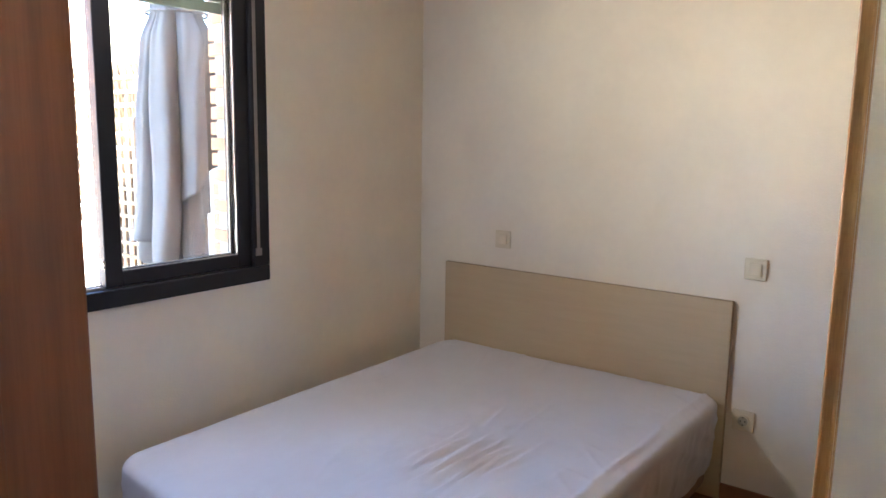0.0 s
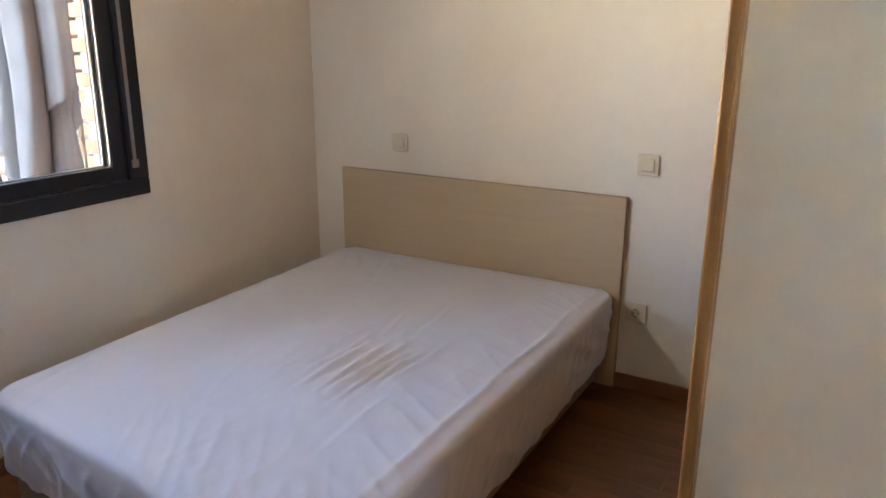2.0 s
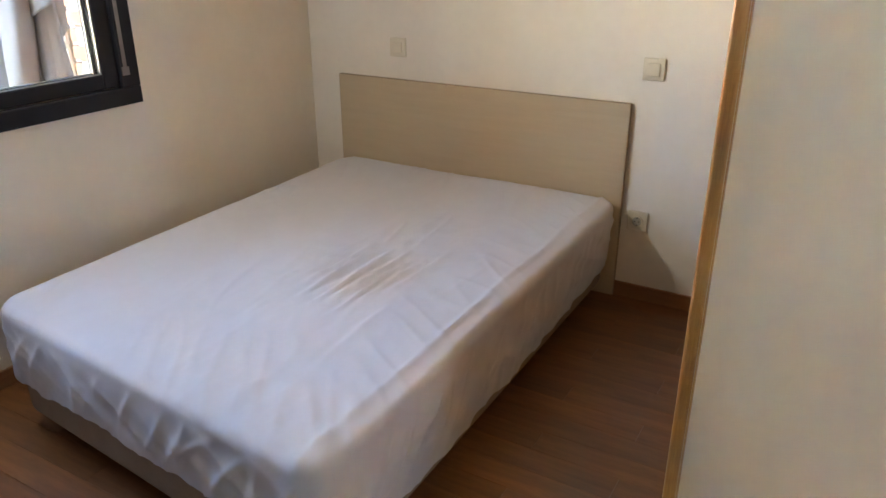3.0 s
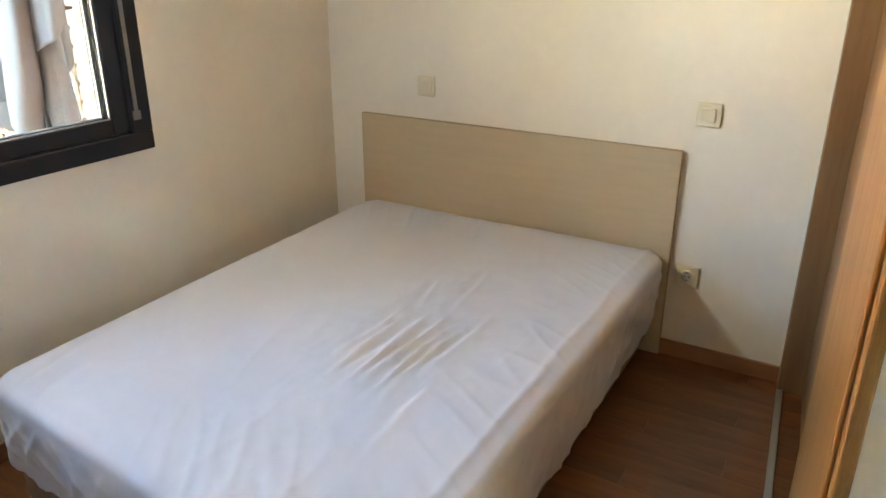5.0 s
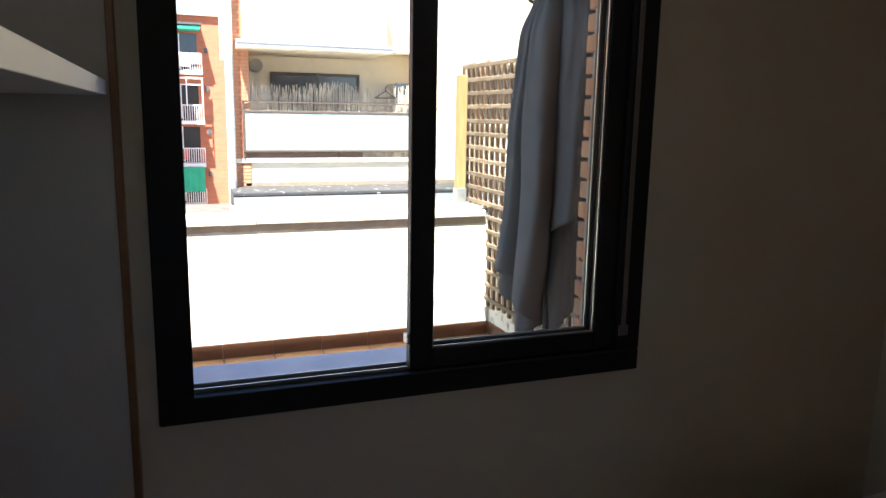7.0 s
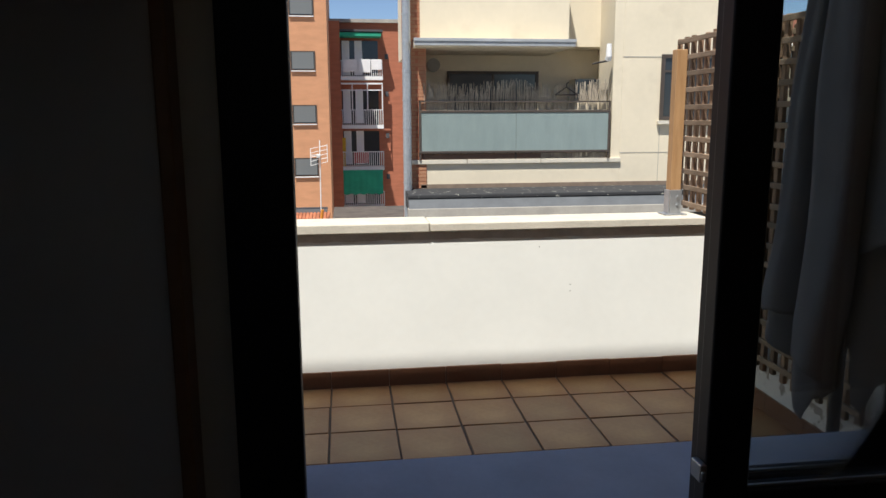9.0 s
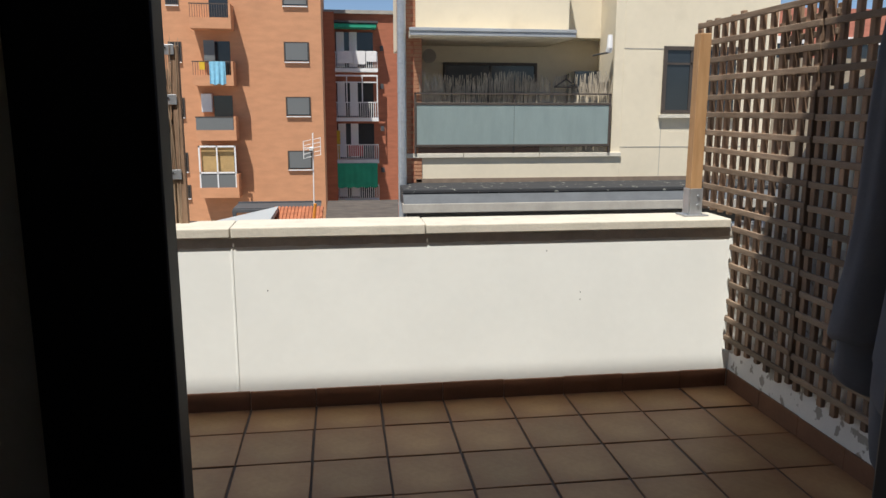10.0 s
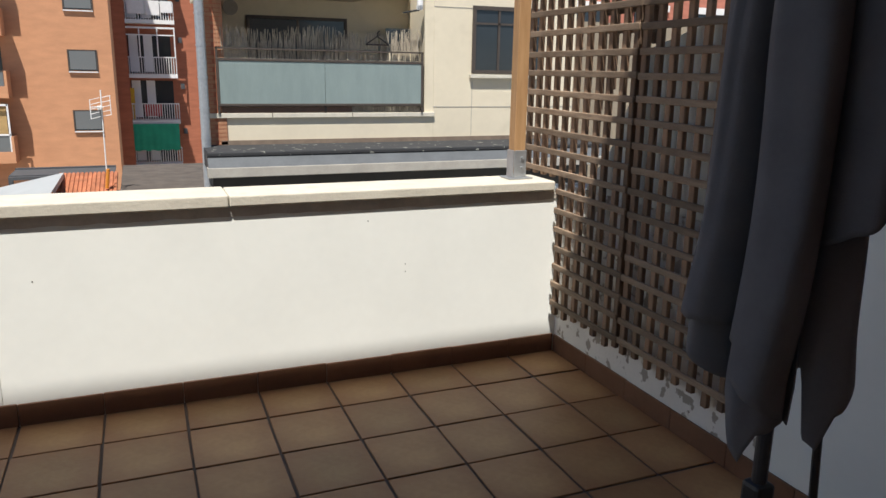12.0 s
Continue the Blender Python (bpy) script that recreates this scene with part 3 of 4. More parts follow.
for r in range(-1, 9):
    for k in range(-13, -6):
        y = (-r - 0.5) * P
        y0, y1 = max(y - 0.1625, YO + 0.03), min(y + 0.1625, YP - 0.012)
        if y1 - y0 < 0.03:
            continue
        t = new("tile", tile_me)
        t.parent = terrace_floor
        t.location = ((k - 3.5) * P + side_rng.uniform(-0.002, 0.002), (y0 + y1) / 2, side_rng.uniform(-0.0015, 0.0015))
        t.scale = (1, (y1 - y0) / 0.325, 1)
skirt = thing("skirting_tiles", "brown terracotta skirting tiles along the terrace walls", "skirting")
tagged(skirt, kind="structure")
for k in range(-8, 8):
    x0 = (k - 4) * P
    part("skirting_tile", box(x0 + 0.0008, min(x0 + P - 0.0008, XR - 0.012), YP - 0.011, YP, -0.004, 0.098 + rng.uniform(-0.002, 0.002), 0.003), TILERED, skirt)
for k in range(0, 9):
    y1 = YP - 0.012 - k * P
    part("skirting_tile", box(XR - 0.011, XR, max(y1 - P + 0.0016, YO + 0.03), y1, -0.004, 0.098 + rng.uniform(-0.002, 0.002), 0.003), TILERED, skirt)

# brick facing of the facade round the window
brick_bm = box(-0.119, 0.119, -0.028, 0.028, -0.0265, 0.0265, 0.004, 1)
brick_me = bpy.data.meshes.new("brick")
brick_bm.to_mesh(brick_me)
brick_bm.free()
brick_me.materials.append(BRICK)
facing = structure("brick_facing", boxes([(-6.0, WX0 - 0.052, YO + 0.02, YO + 0.045, -0.3, 4.0), (WX1 + 0.04, XR, YO + 0.02, YO + 0.045, -0.3, 4.0), (WX0 - 0.052, WX1 + 0.04, YO + 0.02, YO + 0.045, WZ1 + 0.02, 4.0)]), MORTAR, "red brick facade with pale mortar")
for row in range(36):
    z = 0.0 + row * 0.066 + 0.03
    sh = 0.125 * (row % 2)
    for side in (0, 1):
        for k in range(4):
            x = (WX0 - 0.038 - 0.119 - sh * 0.98 - k * 0.25) if side == 0 else (WX1 + 0.028 + 0.119 + sh * 0.98 + k * 0.25)
            if side == 1 and x > XR - 0.12:
                continue
            b = new("brick", brick_me)
            b.parent = facing
            b.location = (x + rng.uniform(-0.004, 0.004), YO + 0.045, z)
    if row % 2:
        for side in (0, 1):
            b = new("brick", brick_me)
            b.parent = facing
            b.scale = (0.48, 1, 1)
            b.location = (WX0 - 0.040 - 0.057 if side == 0 else WX1 + 0.030 + 0.057, YO + 0.046 + rng.uniform(0, 0.004), z)
# Left joint takes brick colour, imitating the shade that hides its mortar.
part("reveal_joint", box(WX0 - 0.0465, WX0 - 0.040, FYM + 0.05, YO + 0.018, WZ0, WZ1), BRICK, facing)
part("reveal_joint", box(WX1 + 0.020, WX1 + 0.034, FYM + 0.05, YO + 0.018, WZ0, WZ1), MORTAR, facing)
lin = bmesh.new()
for side in (0, 1):
    for row in range(36):
        z = row * 0.066 + 0.03
        x0 = WX0 - 0.062 if side == 0 else WX1 + 0.012
        if z > WZ0:
            dx = 0.012 * (row % 2)
            box(x0 - dx if side == 0 else x0 + dx, x0 + 0.034 - dx if side == 0 else x0 + 0.034 + dx, FY1 + 0.05, YO + 0.018, z - 0.0265, z + 0.0265, 0.003, 1, lin)
tagged(part("reveal_bricks", lin, BRICK, facing, "red bricks of the window reveal"), kind="stuff")

# ---- lattice screen ----
lat = thing("lattice_screen", "weathered brown wooden lattice screen on the side wall", "lattice")
XL = XR - 0.055
n_h = 18
for k in range(n_h):
    z = 0.30 + k * 0.1005
    for (a, b) in ((-1.16, -0.36), (-0.35, 0.80 if z > 0.96 else 0.262)):
        bm = box(-0.008, 0.006, a + rng.uniform(-0.012, 0.012), b + rng.uniform(-0.015, 0.004), -0.015, 0.015, 0.003, 1)
        tilt = rng.uniform(-0.004, 0.004)
        for v in bm.verts:
            v.co.z += tilt * (v.co.y - (a + b) / 2) + 0.002 * math.sin(v.co.y * 5 + k)
        o = part("slat", bm, SLATW, lat)
        o.location = (XL, 0, z + rng.uniform(-0.004, 0.004))
ys = [-1.13 + 0.094 * i for i in range(9)] + [-0.325 + 0.094 * i for i in range(13)]
for y in ys:
    z0 = 0.24 + rng.uniform(-0.03, 0.02) if y < 0.27 else 0.97
    bm = box(0.006, 0.030, -0.017, 0.017, z0, 2.03 + rng.uniform(-0.02, 0.015), 0.003, 1)
    o = part("upright", bm, SLATV, lat)
    o.location = (XL, y + rng.uniform(-0.006, 0.006), 0)
back = thing("lattice_screen", "short weathered lattice panel overlapping the screen from behind", "lattice")
for k in range(4):
    bm = box(0.048, 0.060, -0.40 + rng.uniform(-0.02, 0.02), 0.03 + rng.uniform(-0.05, 0.03), -0.014, 0.014, 0.003, 1)
    lean = rng.uniform(-0.05, 0.05)
    for v in bm.verts:
        v.co.z += lean * (v.co.y + 0.18)
    part("slat", bm, SLATW, back).location = (XL, 0, 1.69 + k * 0.09 + rng.uniform(-0.02, 0.02))
for i in range(5):
    bm = box(0.0605, 0.074, -0.0145, 0.0145, 1.64 - 0.10 * max(0, i - 1), 2.0 + rng.uniform(-0.03, 0.02), 0.003, 1)
    part("upright", bm, SLATV, back).location = (XL, -0.375 + 0.094 * i + rng.uniform(-0.01, 0.01), 0)
part("batten", boxes([(XL + 0.0305, XL + 0.046, -0.352, -0.318, 0.3, 2.0)], 0.003), SLATV, lat)
post = thing("wooden_post", "square pine post in a steel bracket on the coping", "post", at=(1.085, 0.43, ZP + 0.054))
part("timber", box(-0.033, 0.033, -0.033, 0.033, 0.02, 0.975, 0.004), PINE, post)
part("bracket", boxes([(-0.041, -0.034, -0.034, 0.034, 0.006, 0.15), (0.034, 0.041, -0.034, 0.034, 0.006, 0.15), (-0.034, 0.034, -0.041, -0.034, 0.006, 0.15), (-0.07, 0.07, -0.06, 0.06, 0.0, 0.006)], 0.0015), STEEL, post, "galvanised steel bracket")
for z in (0.06, 0.11):
    part("bolt", tube([(0.012, -0.041, z), (0.012, -0.050, z)], 0.008, 6), STEEL, post)

# ---- closed parasol ----
ps = thing("closed_parasol", "closed grey fabric parasol hanging in folds round its pole", "parasol", at=(0.60, -1.84, 0.0))
NA = 400


def hem_at(table, a):
    """Hem height at an angle in degrees, from a table round the pole."""
    a %= 360
    for (a0, z0), (a1, z1) in zip(table, table[1:]):
        if a0 <= a <= a1:
            return z0 + (z1 - z0) * (a - a0) / max(1e-6, a1 - a0)
    return table[-1][1]


def drape(table, shrink, seed, ztop, lobes):
    """Cloth gathered round the pole, fuller on the wall side, with a ragged hem."""
    bm = bmesh.new()
    rows = []
    for k in range(80):
        g = k / 79
        row = []
        for i in range(NA):
            a = 2 * math.pi * i / NA
            low = hem_at(table, math.degrees(a)) + 0.006 * noise.noise((math.cos(a) * 9, math.sin(a) * 9, seed))
            z = ztop + (low - ztop) * g
            h = min(1.0, max(0.0, (2.36 - z) / 1.5))
            wall_side = 0.5 + 0.5 * math.cos(a - radians(320))
            full = (0.105 + 0.085 * h ** 0.8) * (1 - wall_side) + (0.17 + 0.06 * h) * wall_side
            full *= 1 - 0.30 * math.exp(-((z - 2.13) / 0.09) ** 2)
            full *= min(1.0, 0.35 + 2.5 * max(0.0, 2.42 - z))
            w_ = a + 0.30 * h + 0.30 * noise.noise((math.cos(a) * 1.2, math.sin(a) * 1.2, h * 1.4 + seed))
            lobe = 2 * abs(math.sin(lobes * w_ / 2 + seed)) ** 0.75 - 1
            fine_ = math.sin(17 * w_ + 3 * h + seed) * (1 - 0.7 * h)
            r = (1 - (1 - shrink) * (0.6 + 1.5 * wall_side)) * full * (1 + 0.30 * lobe * (0.55 + 0.45 * h) + 0.05 * fine_)
            r += 0.028 * noise.noise((math.cos(a) * 1.6, math.sin(a) * 1.6, h * 4.0 + seed)) * h
            row.append(bm.verts.new((r * math.cos(a), r * math.sin(a), z)))
        rows.append(row)
    for a, b in zip(rows, rows[1:]):
        for i in range(NA):
            bm.faces.new((a[i], a[(i + 1) % NA], b[(i + 1) % NA], b[i]))
    return bm


OUTER = [(0, 1.36), (60, 1.15), (120, 1.0), (150, 0.98), (176, 0.965), (198, 0.945), (200, 0.87), (212, 0.83), (236, 0.765), (239, 1.165), (262, 1.24), (290, 1.33), (318, 1.45), (340, 1.45), (360, 1.36)]
INNER = [(0, 1.08), (50, 1.08), (120, 0.98), (140, 0.93), (156, 0.89), (176, 0.83), (192, 0.80), (200, 0.70), (207, 0.665), (216, 0.74), (234, 0.765), (238, 0.88), (242, 0.90), (246, 0.74), (254, 0.72), (262, 0.80), (276, 0.84), (292, 0.89), (302, 0.93), (306, 1.02), (330, 1.1), (360, 1.08)]
for name, tb_, rc, sd_, zt, lb in (("canopy", OUTER, 1.0, 0.5, 2.37, 7), ("inner_fold", INNER, 0.81, 2.2, 2.34, 6)):
    cv = smooth(part(name, drape(tb_, rc, sd_, zt, lb), CLOTH, ps, "grey cloth hanging in folds"))
    md = cv.modifiers.new("thickness", "SOLIDIFY")
    md.thickness = 0.003
part("tie_band", tube([(0.155 * math.cos(k * 0.209) * (1 + 0.18 * math.cos(k * 0.209 - 5.58)), 0.155 * math.sin(k * 0.209) * (1 + 0.18 * math.cos(k * 0.209 - 5.58)), 2.13) for k in range(31)], 0.008, 6), CLOTH, ps, "grey cloth tie band")
part("pole", tube([(0, 0, 0.05), (0, 0, 2.42)], 0.019, 14), DARKPOLE, ps, "dark metal pole")
part("sleeve", boxes([(-0.03, 0.03, -0.03, 0.03, 0.40, 0.53)], 0.012), BLACKM, ps, "black plastic clamp")
part("knob", tube([(-0.03, 0, 0.47), (-0.065, -0.02, 0.465), (-0.075, -0.03, 0.44)], 0.012, 8), BLACKM, ps)
part("foot", tube([(0, 0, 0.0), (0, 0, 0.05), (0, 0, 0.09)], 0.20, 28, taper=0.35), BLACKM, ps, "dark round foot")
part("brace", tube([(0.21, -0.02, 0.0), (0.17, 0.0, 0.8)], 0.011, 8), BLACKM, ps, "thin black rod")

# ---- reed screen and planter on the parapet ----
rs = thing("reed_screen", "dry brown reed fencing with gaps standing on the parapet", "reed fence")
rd = bmesh.new()
for k in range(1150):
    x = -1.66 - rng.random() ** 1.15 * 2.1
    y = 0.47 + rng.uniform(-0.02, 0.02)
    top = 1.80 + rng.uniform(-0.22, 0.10)
    lean = rng.uniform(-0.05, 0.05)
    tube([(x, y, 0.957), (x + lean * 0.4 + rng.uniform(-0.008, 0.008), y + rng.uniform(-0.01, 0.01), 1.4), (x + lean, y + rng.uniform(-0.015, 0.015), top)], rng.uniform(0.0014, 0.0038), 4, rd, 0.5)
tagged(part("reeds", rd, REED, rs), kind="stuff")
part("end_post", box(-1.668, -1.628, 0.455, 0.495, 0.957, 1.84, 0.004), SLATV, rs, "dark wooden end post")
for z in (1.82, 1.58, 1.21):
    cp = part("clamp_plate", boxes([(-1.70, -1.645, 0.444, 0.450, z - 0.025, z + 0.025)], 0.002), STEEL, rs, "grey metal plate")
    part("screw", tube([(-1.685, 0.444, z + 0.008), (-1.685, 0.440, z + 0.008)], 0.005, 8), DARKPOLE, cp)
pl = thing("planter_box", "low pale wooden planter box on the parapet", "planter", at=(0, 0, 0))
part("board", box(-2.75, -1.815, 0.345, 0.368, 0.958, 1.03, 0.003), PINE, pl)
part("board", box(-2.75, -1.815, 0.41, 0.433, 0.958, 1.035, 0.003), PINE, pl)
part("end_board", box(-1.835, -1.812, 0.369, 0.409, 0.958, 1.03, 0.002), PINE, pl)
part("soil", box(-2.74, -1.84, 0.37, 0.408, 0.958, 1.0), GROUT, pl)

# ---- the houses across ----
ORANGE = mat("orange_brick_far", (0.53, 0.262, 0.138), 0.9, var=0.10, scale=1.2, stretch=(1, 1, 3), bump=0.2, bump_scale=14)
REDB = mat("red_brick_far", (0.36, 0.125, 0.068), 0.9, var=0.15, scale=1.5, stretch=(1, 1, 5), bump=0.2, bump_scale=14)
CREAM = mat("cream_render", (0.66, 0.59, 0.45), 0.9, var=0.05, scale=0.9, bump=0.1, bump_scale=30, spots=0.2, spot_colour=(0.45, 0.39, 0.29), spot_scale=1.4)
GREYCONC = mat("grey_concrete", (0.35, 0.33, 0.29), 0.9, var=0.12, scale=3, bump=0.2, bump_scale=30)
ROOFD = mat("dark_roof_felt", (0.028, 0.029, 0.031), 0.9, var=0.2, scale=4, spots=0.7, spot_colour=(0.45, 0.45, 0.38), spot_scale=7, spot_at=(0.64, 0.67))
ZINC = mat("zinc_flashing", (0.062, 0.065, 0.07), 0.85, 0.0, var=0.12, scale=3)
SHEETMETAL = mat("grey_sheet_metal", (0.085, 0.093, 0.10), 0.7, 0.0, var=0.15, scale=3)
PALEZINC = mat("pale_zinc", (0.36, 0.38, 0.40), 0.6, 0.2, var=0.12, scale=3)
FROST = mat("frosted_glass_panel", (0.215, 0.27, 0.262), 0.35, var=0.07, scale=2.5, stretch=(3, 1, 0.7))
DARKFRAME = mat("dark_metal_railing", (0.07, 0.055, 0.045), 0.6, 0.2)
DGLASS = mat("dark_window_pane", (0.025, 0.031, 0.037), 0.12, var=0.1, scale=2)
BLIND = mat("grey_roller_blind", (0.14, 0.15, 0.15), 0.6, var=0.06, stretch=(1, 1, 30))
WHITEP = mat("white_lacquer", (0.75, 0.75, 0.74), 0.5, var=0.03)
GREEN = mat("green_awning_cloth", (0.015, 0.29, 0.175), 0.8, var=0.12, scale=3)
SHIRT = mat("blue_laundry", (0.22, 0.50, 0.66), 0.9, var=0.12, scale=6)
LINEN = mat("white_laundry", (0.72, 0.72, 0.72), 0.9, var=0.06, scale=6)
YELLOW = mat("yellow_cloth", (0.62, 0.40, 0.03), 0.9)
ROOFT = mat("orange_roof_tile", (0.40, 0.145, 0.07), 0.85, var=0.3, scale=4)
PALEROOF = mat("pale_sheet_roof", (0.36, 0.39, 0.40), 0.6, var=0.06, scale=1.5)
RED2 = mat("red_cloth", (0.42, 0.06, 0.06), 0.9)

ground = structure("ground", box(-400, 400, -400, 900, -9.4, -9.0), GREYCONC, "far ground between the houses")

def wavy_sheet(x0, x1, y, z0, z1, n, deep):
    """Hanging cloth with soft vertical waves and a thickness of its own."""
    bm = bmesh.new()
    rows = []
    for k in range(n + 1):
        x = x0 + (x1 - x0) * k / n
        q = deep * math.sin(k * 1.3) + 0.5 * deep * math.sin(k * 0.47 + 1)
        lo = z0 + 0.03 * math.sin(k * 0.9)
        rows.append([bm.verts.new(p) for p in ((x, y + q - 0.012, lo), (x, y + 0.3 * q - 0.012, z1), (x, y + 0.3 * q + 0.012, z1), (x, y + q + 0.012, lo))])
    for a, b in zip(rows, rows[1:]):
        for i in range(4):
            bm.faces.new((a[i], b[i], b[(i + 1) % 4], a[(i + 1) % 4]))
    bm.faces.new(list(reversed(rows[0])))
    bm.faces.new(rows[-1])
    bmesh.ops.recalc_face_normals(bm, faces=bm.faces)
    return bm


# cream house with the long balcony
h = thing("cream_house", "cream rendered house with a long screened balcony", "house", at=(0, 0, -0.11))
Y1 = 11.5
for it in ((4.95, 8.3, Y1, Y1 + 6, -9.0, 5.6), (0.66, 3.75, Y1 - 0.05, Y1 + 6, 3.14, 5.3), (0.66, 4.95, Y1, Y1 + 0.5, -9.0, 0.67), (3.75, 4.95, Y1 + 0.9, Y1 + 6, 3.14, 5.1), (0.78, 4.95, Y1 + 1.6, Y1 + 1.8, 0.5, 3.14)):
    part("wall", box(*it, bevel=0.004), CREAM, h, "cream rendered wall")
part("brick_pier", boxes([(0.46, 0.78, Y1 - 0.02, Y1 + 2.2, -9.0, 6.0)]), REDB, h, "red brick pier")
pb = bmesh.new()
for r in range(60):
    z = -0.2 + r * 0.075
    for k in range(2):
        box(0.455 + 0.165 * k - 0.05 * (r % 2) * (1 - k), 0.605 + 0.165 * k - 0.05 * (r % 2) * (1 - k) + 0.005, Y1 - 0.03, Y1 - 0.018, z, z + 0.06, bm=pb)
tagged(part("pier_bricks", pb, BRICK, h, "red bricks of the pier"), kind="stuff")
part("return_wall", boxes([(4.25, 4.95, Y1 + 0.9, Y1 + 1.6, 0.5, 2.45), (4.75, 4.949, Y1 + 0.004, Y1 + 0.9, 0.601, 5.0)]), CREAM, h)
part("balcony_slab", box(0.52, 3.73, Y1 - 0.50, Y1 + 1.6, 3.0, 3.13, 0.01), CREAM, h, "cream rendered slab above the balcony")
part("slab_flashing", boxes([(0.50, 3.75, Y1 - 0.53, Y1 - 0.50, 3.02, 3.10), (0.49, 3.76, Y1 - 0.55, Y1 - 0.49, 3.10, 3.16)], 0.004), PALEZINC, h, "pale zinc edge of the slab")
part("ledge", boxes([(0.36, 1.62, Y1 - 0.06, Y1 + 0.3, 0.67, 0.76), (1.63, 3.2, Y1 - 0.06, Y1 + 0.3, 0.67, 0.76), (3.21, 4.96, Y1 - 0.06, Y1 + 0.3, 0.67, 0.76)], 0.008), COPING, h, "pale stone ledge")
part("floor", box(0.78, 4.95, Y1 + 0.3, Y1 + 1.6, 0.5, 0.6), GREYCONC, h)
dr = part("terrace_door", boxes([(1.48, 3.50, Y1 + 1.57, Y1 + 1.6, 0.6, 2.60)]), DGLASS, h, "dark glazed balcony door")
part("door_frame", boxes([(1.43, 1.49, Y1 + 1.54, Y1 + 1.6, 0.6, 2.65), (3.48, 3.54, Y1 + 1.54, Y1 + 1.6, 0.6, 2.65), (1.49, 3.48, Y1 + 1.54, Y1 + 1.6, 2.59, 2.65), (2.46, 2.51, Y1 + 1.55, Y1 + 1.6, 0.6, 2.59)]), DARKFRAME, dr)
part("roof_return", boxes([(4.2, 4.8, Y1 + 0.88, Y1 + 0.9, 2.0, 2.45)]), DGLASS, h, "dark side opening")
part("round_vent", tube([(1.12, Y1 + 1.6, 2.78), (1.12, Y1 + 1.55, 2.78)], 0.15, 24), GREYCONC, h, "round grey vent")
bl = part("wall_lamp", tube([(4.60, Y1 - 0.06, 2.80), (4.60, Y1 - 0.10, 2.87), (4.60, Y1 - 0.10, 3.02), (4.60, Y1 - 0.10, 3.12)], 0.07, 14, taper=0.7), WHITEP, h, "white oval wall lamp")
part("lamp_arm", tube([(4.60, Y1 + 0.9, 2.78), (4.60, Y1 - 0.06, 2.78)], 0.02, 8), ZINC, bl)
fg = part("screen_frame", boxes([(0.62, 4.69, Y1 - 0.10, Y1 - 0.06, 1.72, 1.77), (0.62, 4.69, Y1 - 0.10, Y1 - 0.06, 0.89, 0.94), (0.62, 0.67, Y1 - 0.10, Y1 - 0.06, 0.94, 1.72), (4.64, 4.69, Y1 - 0.10, Y1 - 0.06, 0.94, 1.72)], 0.006), DARKFRAME, h, "dark metal frame")
for x0, x1 in ((0.67, 2.65), (2.657, 4.64)):
    part("screen_panel", box(x0, x1, Y1 - 0.088, Y1 - 0.075, 0.94, 1.72), FROST, fg, "blue-grey frosted panel")
rail = part("railing", boxes([(0.62, 4.69, Y1 - 0.09, Y1 - 0.05, 1.93, 1.96), (0.62, 0.66, Y1 - 0.09, Y1 - 0.05, 0.76, 1.95), (2.64, 2.68, Y1 - 0.055, Y1 - 0.02, 0.76, 1.95), (4.65, 4.69, Y1 - 0.09, Y1 - 0.05, 0.76, 1.95)]), DARKFRAME, h, "dark metal railing")
part("kick_board", box(0.70, 3.2, Y1 - 0.05, Y1 - 0.035, 0.77, 0.88), mat("brown_kick_board", (0.13, 0.075, 0.05), 0.8), h, "dark brown board under the screen")
PALEREED = mat("pale_reeds", (0.42, 0.36, 0.275), 0.9, var=0.35, scale=3)
rb = bmesh.new()
for k in range(460):
    x = 0.70 + 3.95 * (k + rng.random()) / 460
    ln = rng.gauss(0, 0.05)
    foot_y = Y1 + rng.uniform(-0.03, 0.03)
    top = 2.27 + 0.05 * math.sin(x * 3.1) + rng.uniform(-0.16, 0.10)
    tube([(x, foot_y, 0.77), (x + ln * 0.4 + rng.uniform(-0.02, 0.02), foot_y, 1.8), (x + ln, foot_y + rng.uniform(-0.02, 0.02), top)], rng.uniform(0.006, 0.013), 4, rb, 0.55)
tagged(part("reed_mat", rb, PALEREED, h, "pale reed matting behind the railing"), kind="stuff")
hg = bmesh.new()
for p, q in (((3.48, 2.08), (3.72, 2.24)), ((3.72, 2.24), (3.96, 2.08)), ((3.48, 2.08), (3.96, 2.08)), ((3.72, 2.24), (3.72, 2.31)), ((3.72, 2.31), (3.77, 2.34))):
    tube([(p[0], Y1 - 0.07, p[1]), (q[0], Y1 - 0.07, q[1])], 0.014, 6, hg)
part("clothes_hanger", hg, DARKFRAME, h, "dark clothes hanger on the railing")
part("window_pane", box(5.86, 7.4, Y1 - 0.02, Y1 + 0.02, 1.62, 2.86), DGLASS, h, "dark window")
part("window_frame", boxes([(5.80, 5.87, Y1 - 0.05, Y1 + 0.02, 1.56, 2.92), (5.87, 7.4, Y1 - 0.05, Y1 + 0.02, 2.84, 2.92), (5.87, 7.4, Y1 - 0.05, Y1 + 0.02, 1.56, 1.63), (6.38, 6.43, Y1 - 0.04, Y1 + 0.02, 1.63, 2.84), (5.87, 7.4, Y1 - 0.04, Y1 + 0.02, 2.55, 2.59)]), DARKFRAME, h)
part("window_sill", box(5.75, 7.5, Y1 - 0.10, Y1, 1.46, 1.54, 0.008), COPING, h)
